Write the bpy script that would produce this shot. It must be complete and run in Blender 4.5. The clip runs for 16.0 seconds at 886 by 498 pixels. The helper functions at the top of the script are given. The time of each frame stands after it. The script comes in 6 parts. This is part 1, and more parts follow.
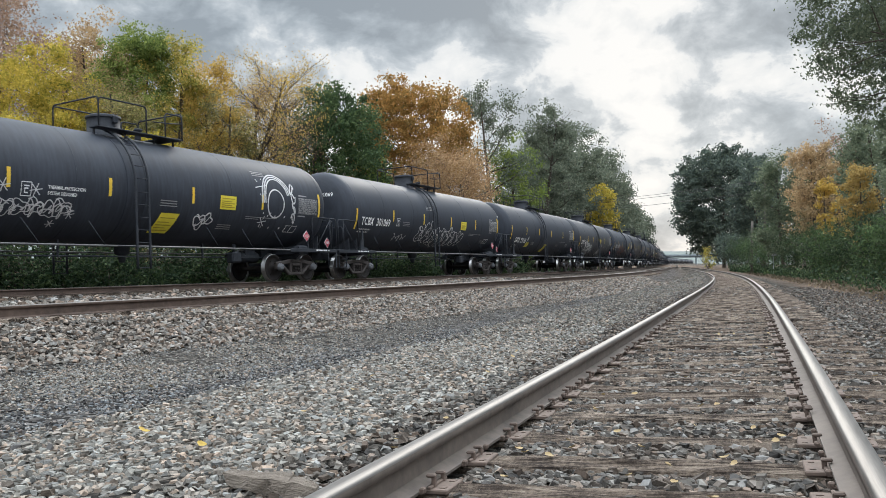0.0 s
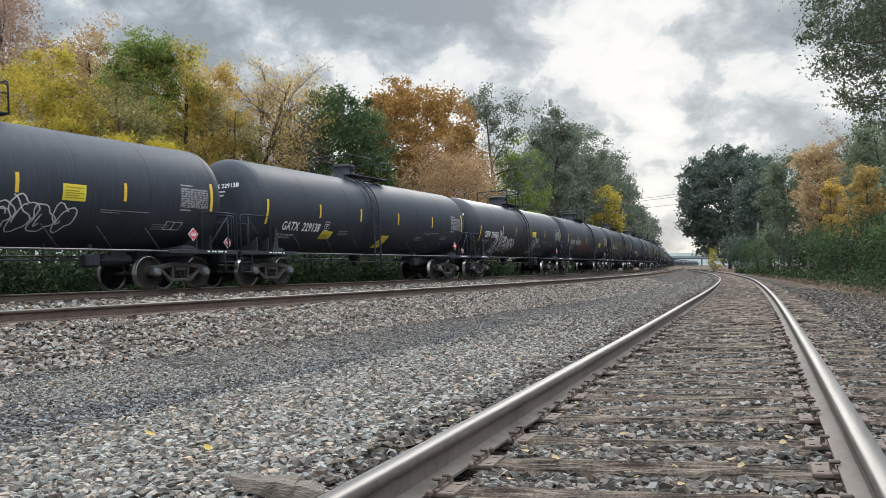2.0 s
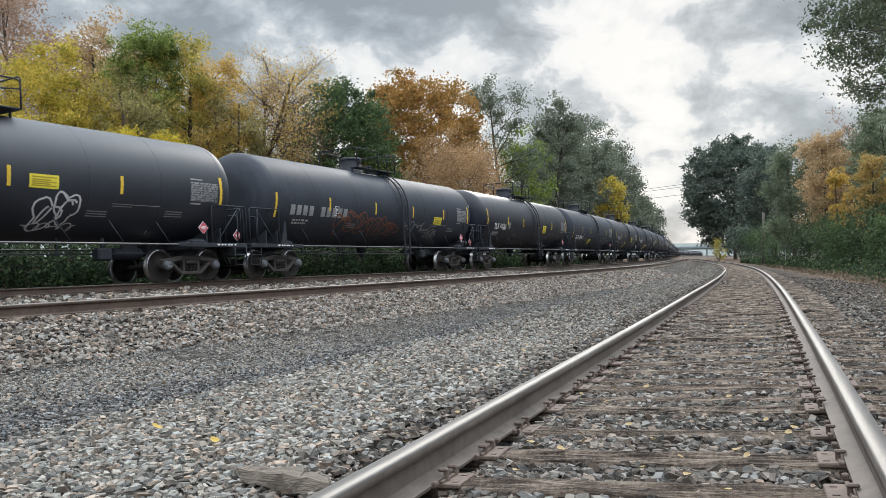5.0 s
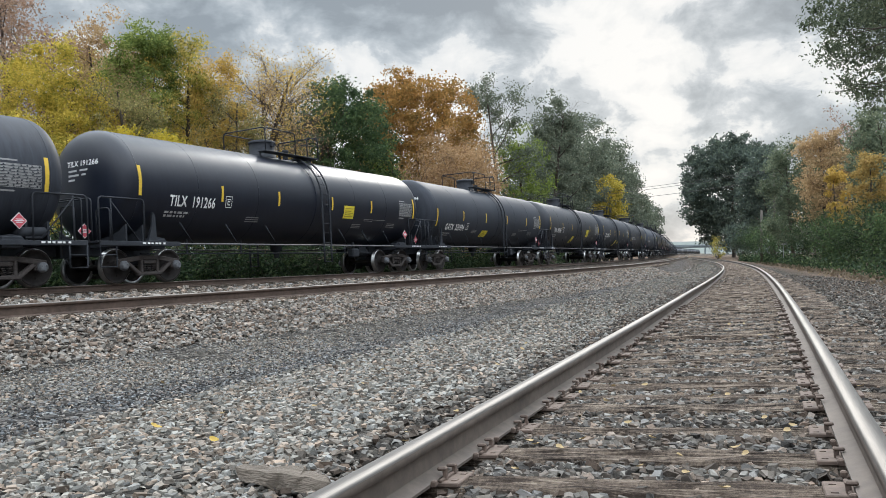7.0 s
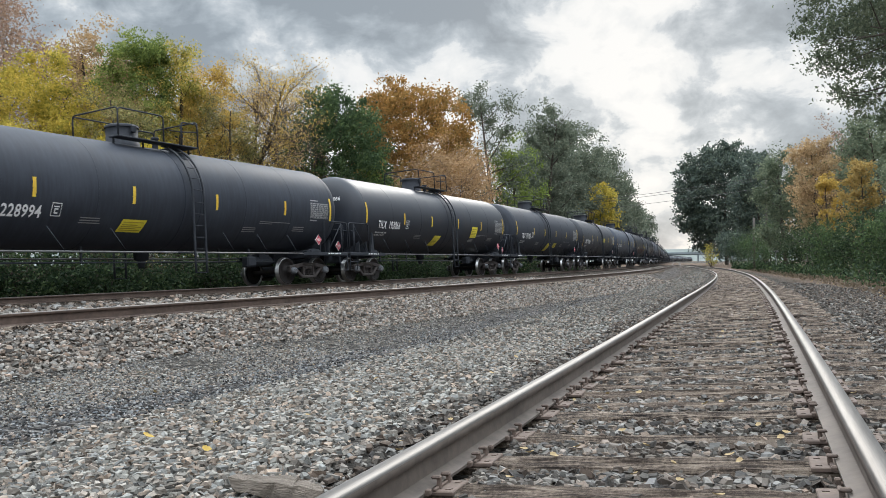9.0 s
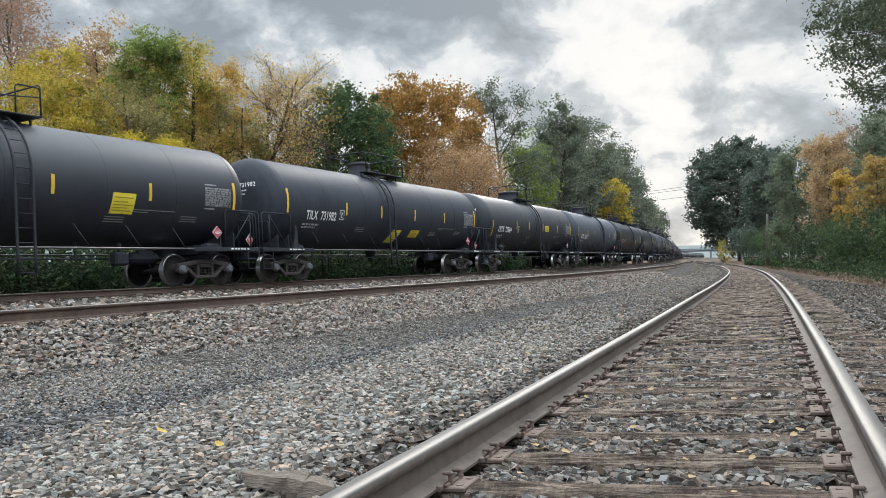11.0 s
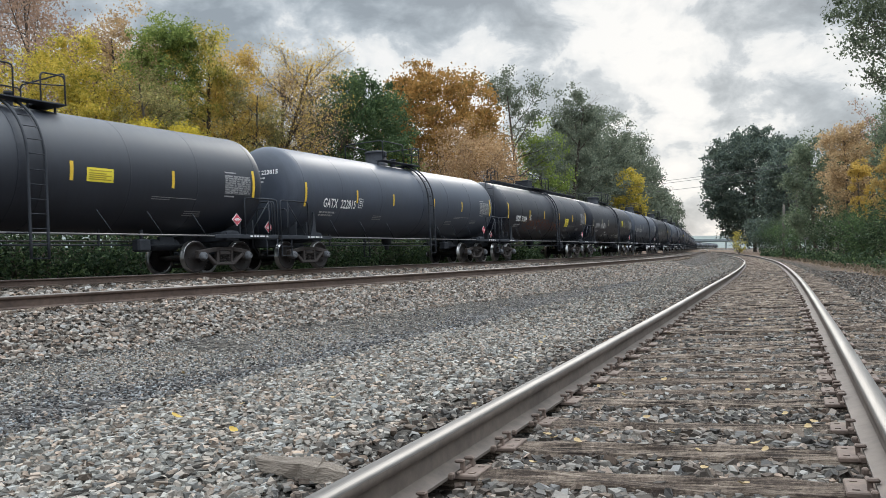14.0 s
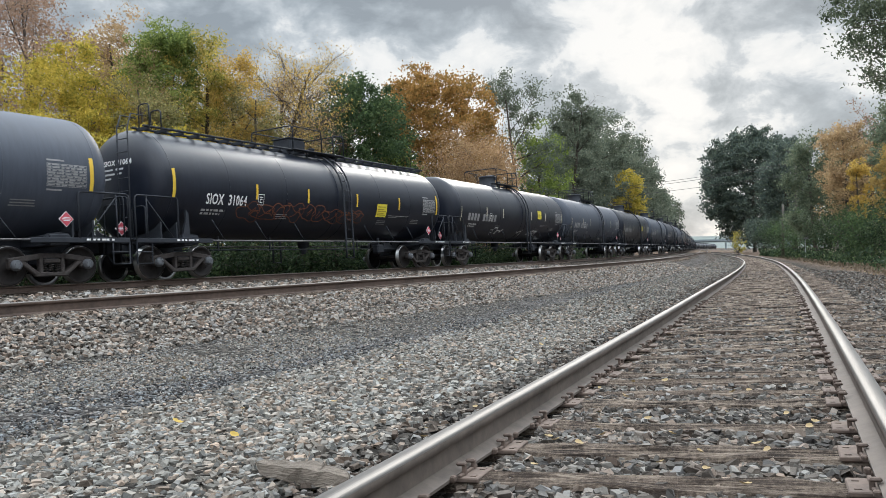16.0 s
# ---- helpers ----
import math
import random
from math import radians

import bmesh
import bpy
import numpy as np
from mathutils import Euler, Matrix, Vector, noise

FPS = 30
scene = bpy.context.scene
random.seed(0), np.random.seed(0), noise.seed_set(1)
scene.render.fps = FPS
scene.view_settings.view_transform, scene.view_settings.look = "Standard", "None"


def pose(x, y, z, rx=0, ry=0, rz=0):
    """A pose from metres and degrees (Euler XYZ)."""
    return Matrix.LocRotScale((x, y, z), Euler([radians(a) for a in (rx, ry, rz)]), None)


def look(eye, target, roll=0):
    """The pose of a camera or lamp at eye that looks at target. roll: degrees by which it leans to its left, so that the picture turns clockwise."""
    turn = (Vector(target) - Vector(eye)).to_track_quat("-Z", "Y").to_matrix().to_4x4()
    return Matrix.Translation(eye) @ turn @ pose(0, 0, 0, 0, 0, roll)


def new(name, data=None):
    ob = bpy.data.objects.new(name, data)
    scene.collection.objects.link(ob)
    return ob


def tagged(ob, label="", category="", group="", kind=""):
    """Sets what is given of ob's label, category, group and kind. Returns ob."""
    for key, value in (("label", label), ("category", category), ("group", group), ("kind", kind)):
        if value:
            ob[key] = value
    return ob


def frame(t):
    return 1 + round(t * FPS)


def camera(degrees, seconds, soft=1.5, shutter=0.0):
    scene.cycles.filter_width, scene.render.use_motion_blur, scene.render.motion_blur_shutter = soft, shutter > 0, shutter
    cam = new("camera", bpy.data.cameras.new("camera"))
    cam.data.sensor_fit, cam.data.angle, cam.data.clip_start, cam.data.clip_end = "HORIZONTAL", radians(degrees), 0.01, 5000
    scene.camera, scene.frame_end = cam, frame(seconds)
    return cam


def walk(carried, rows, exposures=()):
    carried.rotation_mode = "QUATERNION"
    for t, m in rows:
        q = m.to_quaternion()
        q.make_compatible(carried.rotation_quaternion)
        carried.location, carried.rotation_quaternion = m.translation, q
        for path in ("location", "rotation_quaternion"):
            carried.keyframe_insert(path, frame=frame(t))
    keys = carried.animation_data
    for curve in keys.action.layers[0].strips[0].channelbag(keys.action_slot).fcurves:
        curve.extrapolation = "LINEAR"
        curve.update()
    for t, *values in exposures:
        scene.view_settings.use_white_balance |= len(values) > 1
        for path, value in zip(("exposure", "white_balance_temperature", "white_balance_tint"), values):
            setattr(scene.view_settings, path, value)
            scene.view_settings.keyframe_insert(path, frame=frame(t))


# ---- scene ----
# Fixed stand beside three railway tracks; a string of tank cars rolls by on the far one.
EYE = (0.0, 0.0, 0.6626)
cam = camera(58.56, 16.0, 0.5, 0.06)
TURNS = [
    (0.0, 91.092, 0.187, 21.929), (0.5, 91.178, 0.375, 21.936), (1.0, 91.272, 0.520, 22.083),
    (1.5, 91.341, 0.557, 22.237), (2.0, 91.294, 0.448, 22.312), (2.5, 91.111, 0.287, 22.289),
    (3.0, 90.936, 0.248, 22.220), (3.5, 90.900, 0.363, 22.227), (4.0, 90.910, 0.569, 22.373),
    (6.5, 90.347, 0.778, 22.814), (7.0, 90.613, 0.901, 22.541), (7.5, 90.916, 1.007, 22.270),
    (8.0, 91.143, 1.084, 22.083), (8.5, 91.225, 1.099, 22.004), (9.0, 91.188, 1.034, 22.084),
    (11.5, 90.897, 1.065, 23.072), (12.0, 90.852, 1.086, 23.174), (12.5, 90.733, 0.952, 23.306),
    (13.0, 90.559, 0.783, 23.481), (13.5, 90.323, 0.690, 23.717), (14.0, 90.122, 0.610, 23.894),
    (14.5, 90.012, 0.681, 24.005), (15.0, 90.063, 0.810, 24.027), (15.5, 90.169, 1.026, 23.980),
    (16.0, 90.323, 1.115, 23.870)]
walk(cam, [(t, pose(*EYE, a, b, c)) for t, a, b, c in TURNS])

rng = np.random.default_rng(7)

# ---------------------------------------------------------------- world and sun
ZENITH = 4.8                      # how much brighter the deck is overhead
SUN_AZ, SUN_EL = 7.0, 17.0        # degrees left of +y, and above the horizon


def dir_of(az, el):
    a, e = radians(az), radians(el)
    return (-math.sin(a) * math.cos(e), math.cos(a) * math.cos(e), math.sin(e))


def node_maths(nt):
    """Small helpers that chain maths nodes."""
    def put(socket, v):
        if isinstance(v, (int, float)):
            socket.default_value = v
        else:
            nt.links.new(v, socket)

    def m(op, a, b=0.0, c=0.0, clamp=False):
        n = nt.nodes.new("ShaderNodeMath")
        n.operation, n.use_clamp = op, clamp
        for i, v in enumerate((a, b, c)):
            put(n.inputs[i], v)
        return n.outputs[0]

    def ramp(v, *stops):
        n = nt.nodes.new("ShaderNodeValToRGB")
        while len(n.color_ramp.elements) < len(stops):
            n.color_ramp.elements.new(0.5)
        for e, (p, c) in zip(n.color_ramp.elements, stops):
            e.position = p
            e.color = (*c, 1) if isinstance(c, tuple) else (c, c, c, 1)
        put(n.inputs[0], v)
        return n.outputs[0]

    def mix(f, a, b, kind="MIX"):
        n = nt.nodes.new("ShaderNodeMix")
        n.data_type, n.blend_type = "RGBA", kind
        put(n.inputs[0], f)
        for i, v in ((6, a), (7, b)):
            if isinstance(v, tuple):
                n.inputs[i].default_value = (*v, 1)
            else:
                nt.links.new(v, n.inputs[i])
        return n.outputs[2]

    def tex(vec, scale, detail=4.0, rough=0.55, dist=0.0):
        n = nt.nodes.new("ShaderNodeTexNoise")
        if vec is not None:
            nt.links.new(vec, n.inputs["Vector"])
        n.inputs["Scale"].default_value, n.inputs["Detail"].default_value = scale, detail
        n.inputs["Roughness"].default_value, n.inputs["Distortion"].default_value = rough, dist
        return n.outputs["Fac"]

    return m, ramp, mix, tex


def make_world():
    w = bpy.data.worlds.new("overcast")
    scene.world = w
    w.use_nodes = True
    nt = w.node_tree
    nt.nodes.clear()
    m, ramp, mix, tex = node_maths(nt)
    sky = nt.nodes.new("ShaderNodeTexSky")
    sky.sky_type, sky.sun_disc = "NISHITA", False
    sky.sun_elevation, sky.sun_rotation = radians(SUN_EL), radians(-SUN_AZ)
    co = nt.nodes.new("ShaderNodeTexCoord")
    nrm = nt.nodes.new("ShaderNodeVectorMath")
    nrm.operation = "NORMALIZE"
    nt.links.new(co.outputs["Generated"], nrm.inputs[0])
    d = nrm.outputs[0]
    sep = nt.nodes.new("ShaderNodeSeparateXYZ")
    nt.links.new(d, sep.inputs[0])

    def near(az, el, width):
        n = nt.nodes.new("ShaderNodeVectorMath")
        n.operation = "DOT_PRODUCT"
        nt.links.new(d, n.inputs[0])
        n.inputs[1].default_value = dir_of(az, el)
        k = 1.0 / (1.0 - math.cos(radians(width)))
        return m("POWER", 2.718, m("MULTIPLY", m("SUBTRACT", n.outputs["Value"], 1.0), k))

    # heaps of cloud, a little flattened towards the horizon
    lay = nt.nodes.new("ShaderNodeMapping")
    lay.inputs["Scale"].default_value = (1.0, 1.0, 1.5)
    nt.links.new(d, lay.inputs[0])
    big = tex(lay.outputs[0], 5.0, 4, 0.45, 0.2)
    fine = tex(lay.outputs[0], 13.0, 8, 0.58, 0.25)
    cover = m("ADD", m("MULTIPLY", m("SUBTRACT", big, 0.5), 0.55), m("MULTIPLY", m("SUBTRACT", fine, 0.5), 1.15))
    cover = m("ADD", cover, 0.48)
    # where the deck is thin before the sun and where it hangs heavy: azimuth, elevation, width, amount
    for az, el, width, amount in ((9, 16, 4.0, -0.20), (8.6, 12, 4.2, -0.16), (13.3, 14.6, 3.0, -0.10), (26.4, 14.2, 4.2, -0.19),
                                  (31.5, 15.2, 3.0, -0.12), (1.5, 11.9, 2.6, -0.09), (-3.4, 11.6, 3.0, -0.10), (6.4, 5.2, 5.0, -0.10),
                                  (20, 9, 6.0, -0.07), (4, 4, 14.0, -0.07), (2.2, 17.2, 2.0, -0.10),
                                  (18.4, 17.8, 3.6, 0.20), (24, 20.5, 4.6, 0.24), (29.7, 19.8, 4.0, 0.18), (36.4, 20, 5.6, 0.18),
                                  (17.4, 12.6, 2.4, 0.11), (14.2, 11, 2.4, 0.15), (9, 10, 1.4, 0.12), (4.1, 9.2, 1.9, 0.12),
                                  (1.2, 9.4, 1.9, 0.09), (-1.7, 9.2, 1.9, 0.10), (-0.7, 16, 2.0, 0.15), (-3.4, 16, 2.4, 0.15), (5.3, 15.8, 1.0, 0.09)):
        cover = m("ADD", cover, m("MULTIPLY", near(az, el, width), amount))
    cloud = ramp(cover, (0.22, (0.93, 0.94, 0.94)), (0.36, (0.81, 0.84, 0.86)), (0.425, (0.60, 0.655, 0.705)),
                 (0.54, (0.43, 0.49, 0.545)), (0.68, (0.32, 0.37, 0.42)))
    high = ramp(sep.outputs["Z"], (0.33, 0.0), (0.75, 1.0))
    back = nt.nodes.new("ShaderNodeBackground")
    nt.links.new(cloud, back.inputs["Color"])
    nt.links.new(m("ADD", 1.0, m("MULTIPLY", high, ZENITH)), back.inputs["Strength"])
    blue = nt.nodes.new("ShaderNodeBackground")
    nt.links.new(sky.outputs["Color"], blue.inputs["Color"])
    blue.inputs["Strength"].default_value = 0.06
    add = nt.nodes.new("ShaderNodeMixShader")          # a little of the open sky comes through the deck
    add.inputs[0].default_value = 0.06
    nt.links.new(back.outputs[0], add.inputs[1])
    nt.links.new(blue.outputs[0], add.inputs[2])
    out = nt.nodes.new("ShaderNodeOutputWorld")
    nt.links.new(add.outputs[0], out.inputs["Surface"])


make_world()
sun = new("sun", bpy.data.lights.new("sun", "SUN"))
sun.data.energy, sun.data.angle, sun.data.color = 1.5, radians(14), (1.0, 0.96, 0.9)
sun.matrix_world = look((0, 0, 0), [-c for c in dir_of(SUN_AZ + 3, SUN_EL + 14)])
scene.view_settings.exposure = 0.0


# ---------------------------------------------------------------- materials
def material(name):
    mt = bpy.data.materials.new(name)
    mt.use_nodes = True
    nt = mt.node_tree
    return mt, nt, nt.nodes["Principled BSDF"]


def obj_co(nt):
    return nt.nodes.new("ShaderNodeTexCoord").outputs["Object"]


def bump(nt, bsdf, height, strength=0.4, distance=0.01):
    b = nt.nodes.new("ShaderNodeBump")
    b.inputs["Strength"].default_value, b.inputs["Distance"].default_value = strength, distance
    nt.links.new(height, b.inputs["Height"])
    nt.links.new(b.outputs[0], bsdf.inputs["Normal"])


def surface(name, dark, light, scale=8.0, rough=0.7, metal=0.0, relief=0.3, depth=0.005, island=0.0, stretch=None,
            third=None, rough_span=0.15, spec=0.5):
    """Colour that wanders between two tones at two scales, with fine relief."""
    mt, nt, b = material(name)
    m, ramp, mix, tex = node_maths(nt)
    co = obj_co(nt)
    if stretch:
        mp = nt.nodes.new("ShaderNodeMapping")
        mp.inputs["Scale"].default_value = stretch
        nt.links.new(co, mp.inputs[0])
        co = mp.outputs[0]
    n1, n2 = tex(co, scale, 6, 0.6), tex(co, scale * 0.13, 3, 0.5)
    f = m("ADD", m("MULTIPLY", n1, 0.55), m("MULTIPLY", n2, 0.45))
    if island:
        g = nt.nodes.new("ShaderNodeNewGeometry")
        f = m("ADD", m("MULTIPLY", f, 1 - island), m("MULTIPLY", g.outputs["Random Per Island"], island))
    stops = [(0.32, dark), (0.68, light)] if third is None else [(0.25, dark), (0.55, light), (0.8, third)]
    c = ramp(f, *stops)
    if island > 0.5:                      # crushed rock of mixed origin: some pieces browner, some bluer
        c = mix(1.0, c, ramp(m("FRACT", m("MULTIPLY", g.outputs["Random Per Island"], 37.0)), (0.0, (1.10, 0.93, 0.80)), (0.35, (1.0, 0.99, 0.96)), (0.7, (0.94, 1.0, 1.0)), (1.0, (0.86, 0.95, 1.02))), "MULTIPLY")
    nt.links.new(c, b.inputs["Base Color"])
    nt.links.new(m("ADD", rough - rough_span / 2, m("MULTIPLY", n1, rough_span)), b.inputs["Roughness"])
    b.inputs["Metallic"].default_value = metal
    b.inputs["Specular IOR Level"].default_value = spec
    if relief:
        bump(nt, b, tex(co, scale * 3, 5, 0.65), relief, depth)
    return mt


def leafy(name, dark, mid, light, glow=0.35, clump=0.45):
    """Leaf colour that varies from leaf to leaf and from bough to bough; light passes through."""
    mt, nt, b = material(name)
    m, ramp, mix, tex = node_maths(nt)
    g = nt.nodes.new("ShaderNodeNewGeometry")
    f = m("ADD", m("MULTIPLY", g.outputs["Random Per Island"], 0.30), m("MULTIPLY", tex(obj_co(nt), clump * 1.6, 4, 0.6), 0.72))
    c = ramp(f, (0.25, dark), (0.5, mid), (0.78, light))
    nt.links.new(c, b.inputs["Base Color"])
    b.inputs["Roughness"].default_value = 0.65
    b.inputs["Specular IOR Level"].default_value = 0.12
    tr = nt.nodes.new("ShaderNodeBsdfTranslucent")
    nt.links.new(c, tr.inputs["Color"])
    mx = nt.nodes.new("ShaderNodeMixShader")
    mx.inputs[0].default_value = glow
    nt.links.new(b.outputs[0], mx.inputs[1])
    nt.links.new(tr.outputs[0], mx.inputs[2])
    nt.links.new(mx.outputs[0], nt.nodes["Material Output"].inputs["Surface"])
    return mt


STONE = surface("ballast_stone", (0.090, 0.081, 0.073), (0.214, 0.194, 0.175), 40, 0.9, 0, 0.6, 0.008, 0.62, None, (0.34, 0.310, 0.280), spec=0.2)
STONE_WARM = surface("main_line_ballast_stone", (0.090, 0.076, 0.067), (0.225, 0.194, 0.172), 40, 0.9, 0, 0.5, 0.006, 0.60, None, (0.35, 0.31, 0.28), spec=0.2)
STONE_BROWN = surface("siding_ballast_stone", (0.045, 0.038, 0.034), (0.122, 0.106, 0.095), 40, 0.9, 0, 0.6, 0.008, 0.55, None, (0.27, 0.242, 0.22), spec=0.2)
GRIT = surface("dark_gravel", (0.023, 0.0217, 0.022), (0.112, 0.109, 0.112), 20, 0.8, 0, 0.4, 0.004, 0.6, None, (0.26, 0.255, 0.255), spec=0.3)
STEEL = surface("worn_rail_head", (0.105, 0.098, 0.092), (0.225, 0.214, 0.203), 6, 0.55, 1.0, 0.05, 0.001, 0, (30, 1, 30))
STEEL_DULL = surface("dull_rail_head", (0.10, 0.088, 0.08), (0.20, 0.182, 0.17), 6, 0.55, 0.7, 0.05, 0.001, 0, (30, 1, 30))
RUST = surface("rusty_rail_side", (0.045, 0.030, 0.024), (0.125, 0.085, 0.066), 16, 0.8, 0, 0.3, 0.002)
RUST_GREY = surface("dusty_rail_side", (0.064, 0.051, 0.043), (0.155, 0.125, 0.106), 16, 0.75, 0, 0.3, 0.002)
PLATE = surface("rusty_plate", (0.06, 0.042, 0.034), (0.18, 0.13, 0.105), 25, 0.8, 0, 0.4, 0.002)


def tie_wood():
    """Old creosoted wood: grey-brown grain along the tie with dark checks and splits."""
    mt, nt, b = material("weathered_tie")
    m, ramp, mix, tex = node_maths(nt)
    info = nt.nodes.new("ShaderNodeObjectInfo")
    mp = nt.nodes.new("ShaderNodeMapping")
    mp.inputs["Scale"].default_value = (1.3, 26.0, 12.0)
    nt.links.new(obj_co(nt), mp.inputs[0])
    off = nt.nodes.new("ShaderNodeCombineXYZ")
    nt.links.new(m("MULTIPLY", info.outputs["Random"], 40.0), off.inputs[0])
    nt.links.new(off.outputs[0], mp.inputs["Location"])
    grain, broad, speck = tex(mp.outputs[0], 3.2, 8, 0.75, 0.05), tex(obj_co(nt), 5.0, 4, 0.6), tex(obj_co(nt), 55.0, 5, 0.7)
    f = m("ADD", m("MULTIPLY", grain, 0.52), m("ADD", m("MULTIPLY", broad, 0.26), m("MULTIPLY", speck, 0.22)))
    c = ramp(f, (0.425, (0.007, 0.005, 0.0045)), (0.475, (0.048, 0.036, 0.029)), (0.545, (0.235, 0.186, 0.147)), (0.65, (0.48, 0.405, 0.33)))
    nt.links.new(mix(m("MULTIPLY", info.outputs["Random"], 0.32), c, (0.110, 0.080, 0.062)), b.inputs["Base Color"])
    b.inputs["Roughness"].default_value = 0.95
    b.inputs["Specular IOR Level"].default_value = 0.2
    bump(nt, b, f, 1.0, 0.045)
    return mt


TIE = tie_wood()
BARK = surface("bark", (0.035, 0.028, 0.022), (0.12, 0.098, 0.08), 12, 0.9, 0, 0.8, 0.02)
TWIG = surface("bare_twig", (0.055, 0.043, 0.037), (0.135, 0.108, 0.092), 12, 0.9, 0, 0.2, 0.01)
L_GREEN = leafy("leaf_dark_green", (0.034, 0.058, 0.031), (0.07, 0.114, 0.051), (0.158, 0.219, 0.09), 0.3)
# Haze over the far maple is put into this duller, bluer green.
L_HAZE_BLUE = leafy("leaf_hazed_blue_green", (0.058, 0.082, 0.073), (0.101, 0.131, 0.111), (0.182, 0.218, 0.163), 0.3)
L_FRESH = leafy("leaf_fresh_green", (0.09, 0.132, 0.034), (0.202, 0.265, 0.07), (0.376, 0.439, 0.134), 0.45)
L_MID = leafy("leaf_mid_green", (0.07, 0.108, 0.035), (0.197, 0.254, 0.072), (0.444, 0.483, 0.152), 0.42)
L_YELLOW = leafy("leaf_yellow", (0.153, 0.173, 0.039), (0.487, 0.397, 0.074), (0.79, 0.604, 0.143), 0.48, 0.6)
L_LEMON = leafy("leaf_bright_yellow", (0.253, 0.218, 0.032), (0.506, 0.401, 0.048), (0.714, 0.562, 0.088), 0.42)
L_OLIVE = leafy("leaf_olive", (0.119, 0.157, 0.042), (0.407, 0.36, 0.091), (0.85, 0.626, 0.182), 0.45, 0.6)
L_DUSK = leafy("leaf_dull_olive", (0.101, 0.112, 0.047), (0.282, 0.263, 0.113), (0.602, 0.506, 0.218), 0.4)
L_BROWN = leafy("leaf_rust_brown", (0.186, 0.133, 0.086), (0.432, 0.307, 0.174), (0.698, 0.527, 0.302), 0.4)
L_MAUVE = leafy("leaf_faded_brown", (0.189, 0.129, 0.094), (0.341, 0.232, 0.172), (0.504, 0.368, 0.273), 0.35)
L_GOLD = leafy("leaf_gold", (0.281, 0.199, 0.062), (0.59, 0.412, 0.111), (0.788, 0.582, 0.185), 0.45)
L_ORANGE = leafy("leaf_orange", (0.121, 0.109, 0.039), (0.345, 0.201, 0.064), (0.522, 0.299, 0.101), 0.35)
L_PINK = leafy("leaf_tan_pink", (0.24, 0.15, 0.084), (0.444, 0.294, 0.162), (0.6, 0.432, 0.252), 0.35)
# Greyed and lightened: haze over the far trees sits in the leaf colour.
L_HAZE_GREY = leafy("leaf_hazed_grey_green", (0.078, 0.096, 0.074), (0.157, 0.184, 0.137), (0.279, 0.309, 0.224), 0.35)
L_LOCUST = leafy("leaf_feathery_green", (0.074, 0.099, 0.07), (0.152, 0.185, 0.125), (0.289, 0.329, 0.218), 0.52)
DRY = leafy("dry_grass", (0.085, 0.068, 0.048), (0.165, 0.128, 0.092), (0.26, 0.205, 0.15), 0.2)
# Greens darkened: the shade behind the train is put into the leaf colour.
WEED = leafy("shaded_weed_green", (0.016, 0.03, 0.019), (0.041, 0.068, 0.035), (0.128, 0.176, 0.074), 0.3, 0.8)
L_AMBER = leafy("leaf_amber", (0.269, 0.182, 0.073), (0.429, 0.303, 0.11), (0.531, 0.411, 0.158), 0.4)
FALLEN = leafy("fallen_leaf", (0.213, 0.127, 0.052), (0.318, 0.232, 0.118), (0.415, 0.345, 0.226), 0.1)


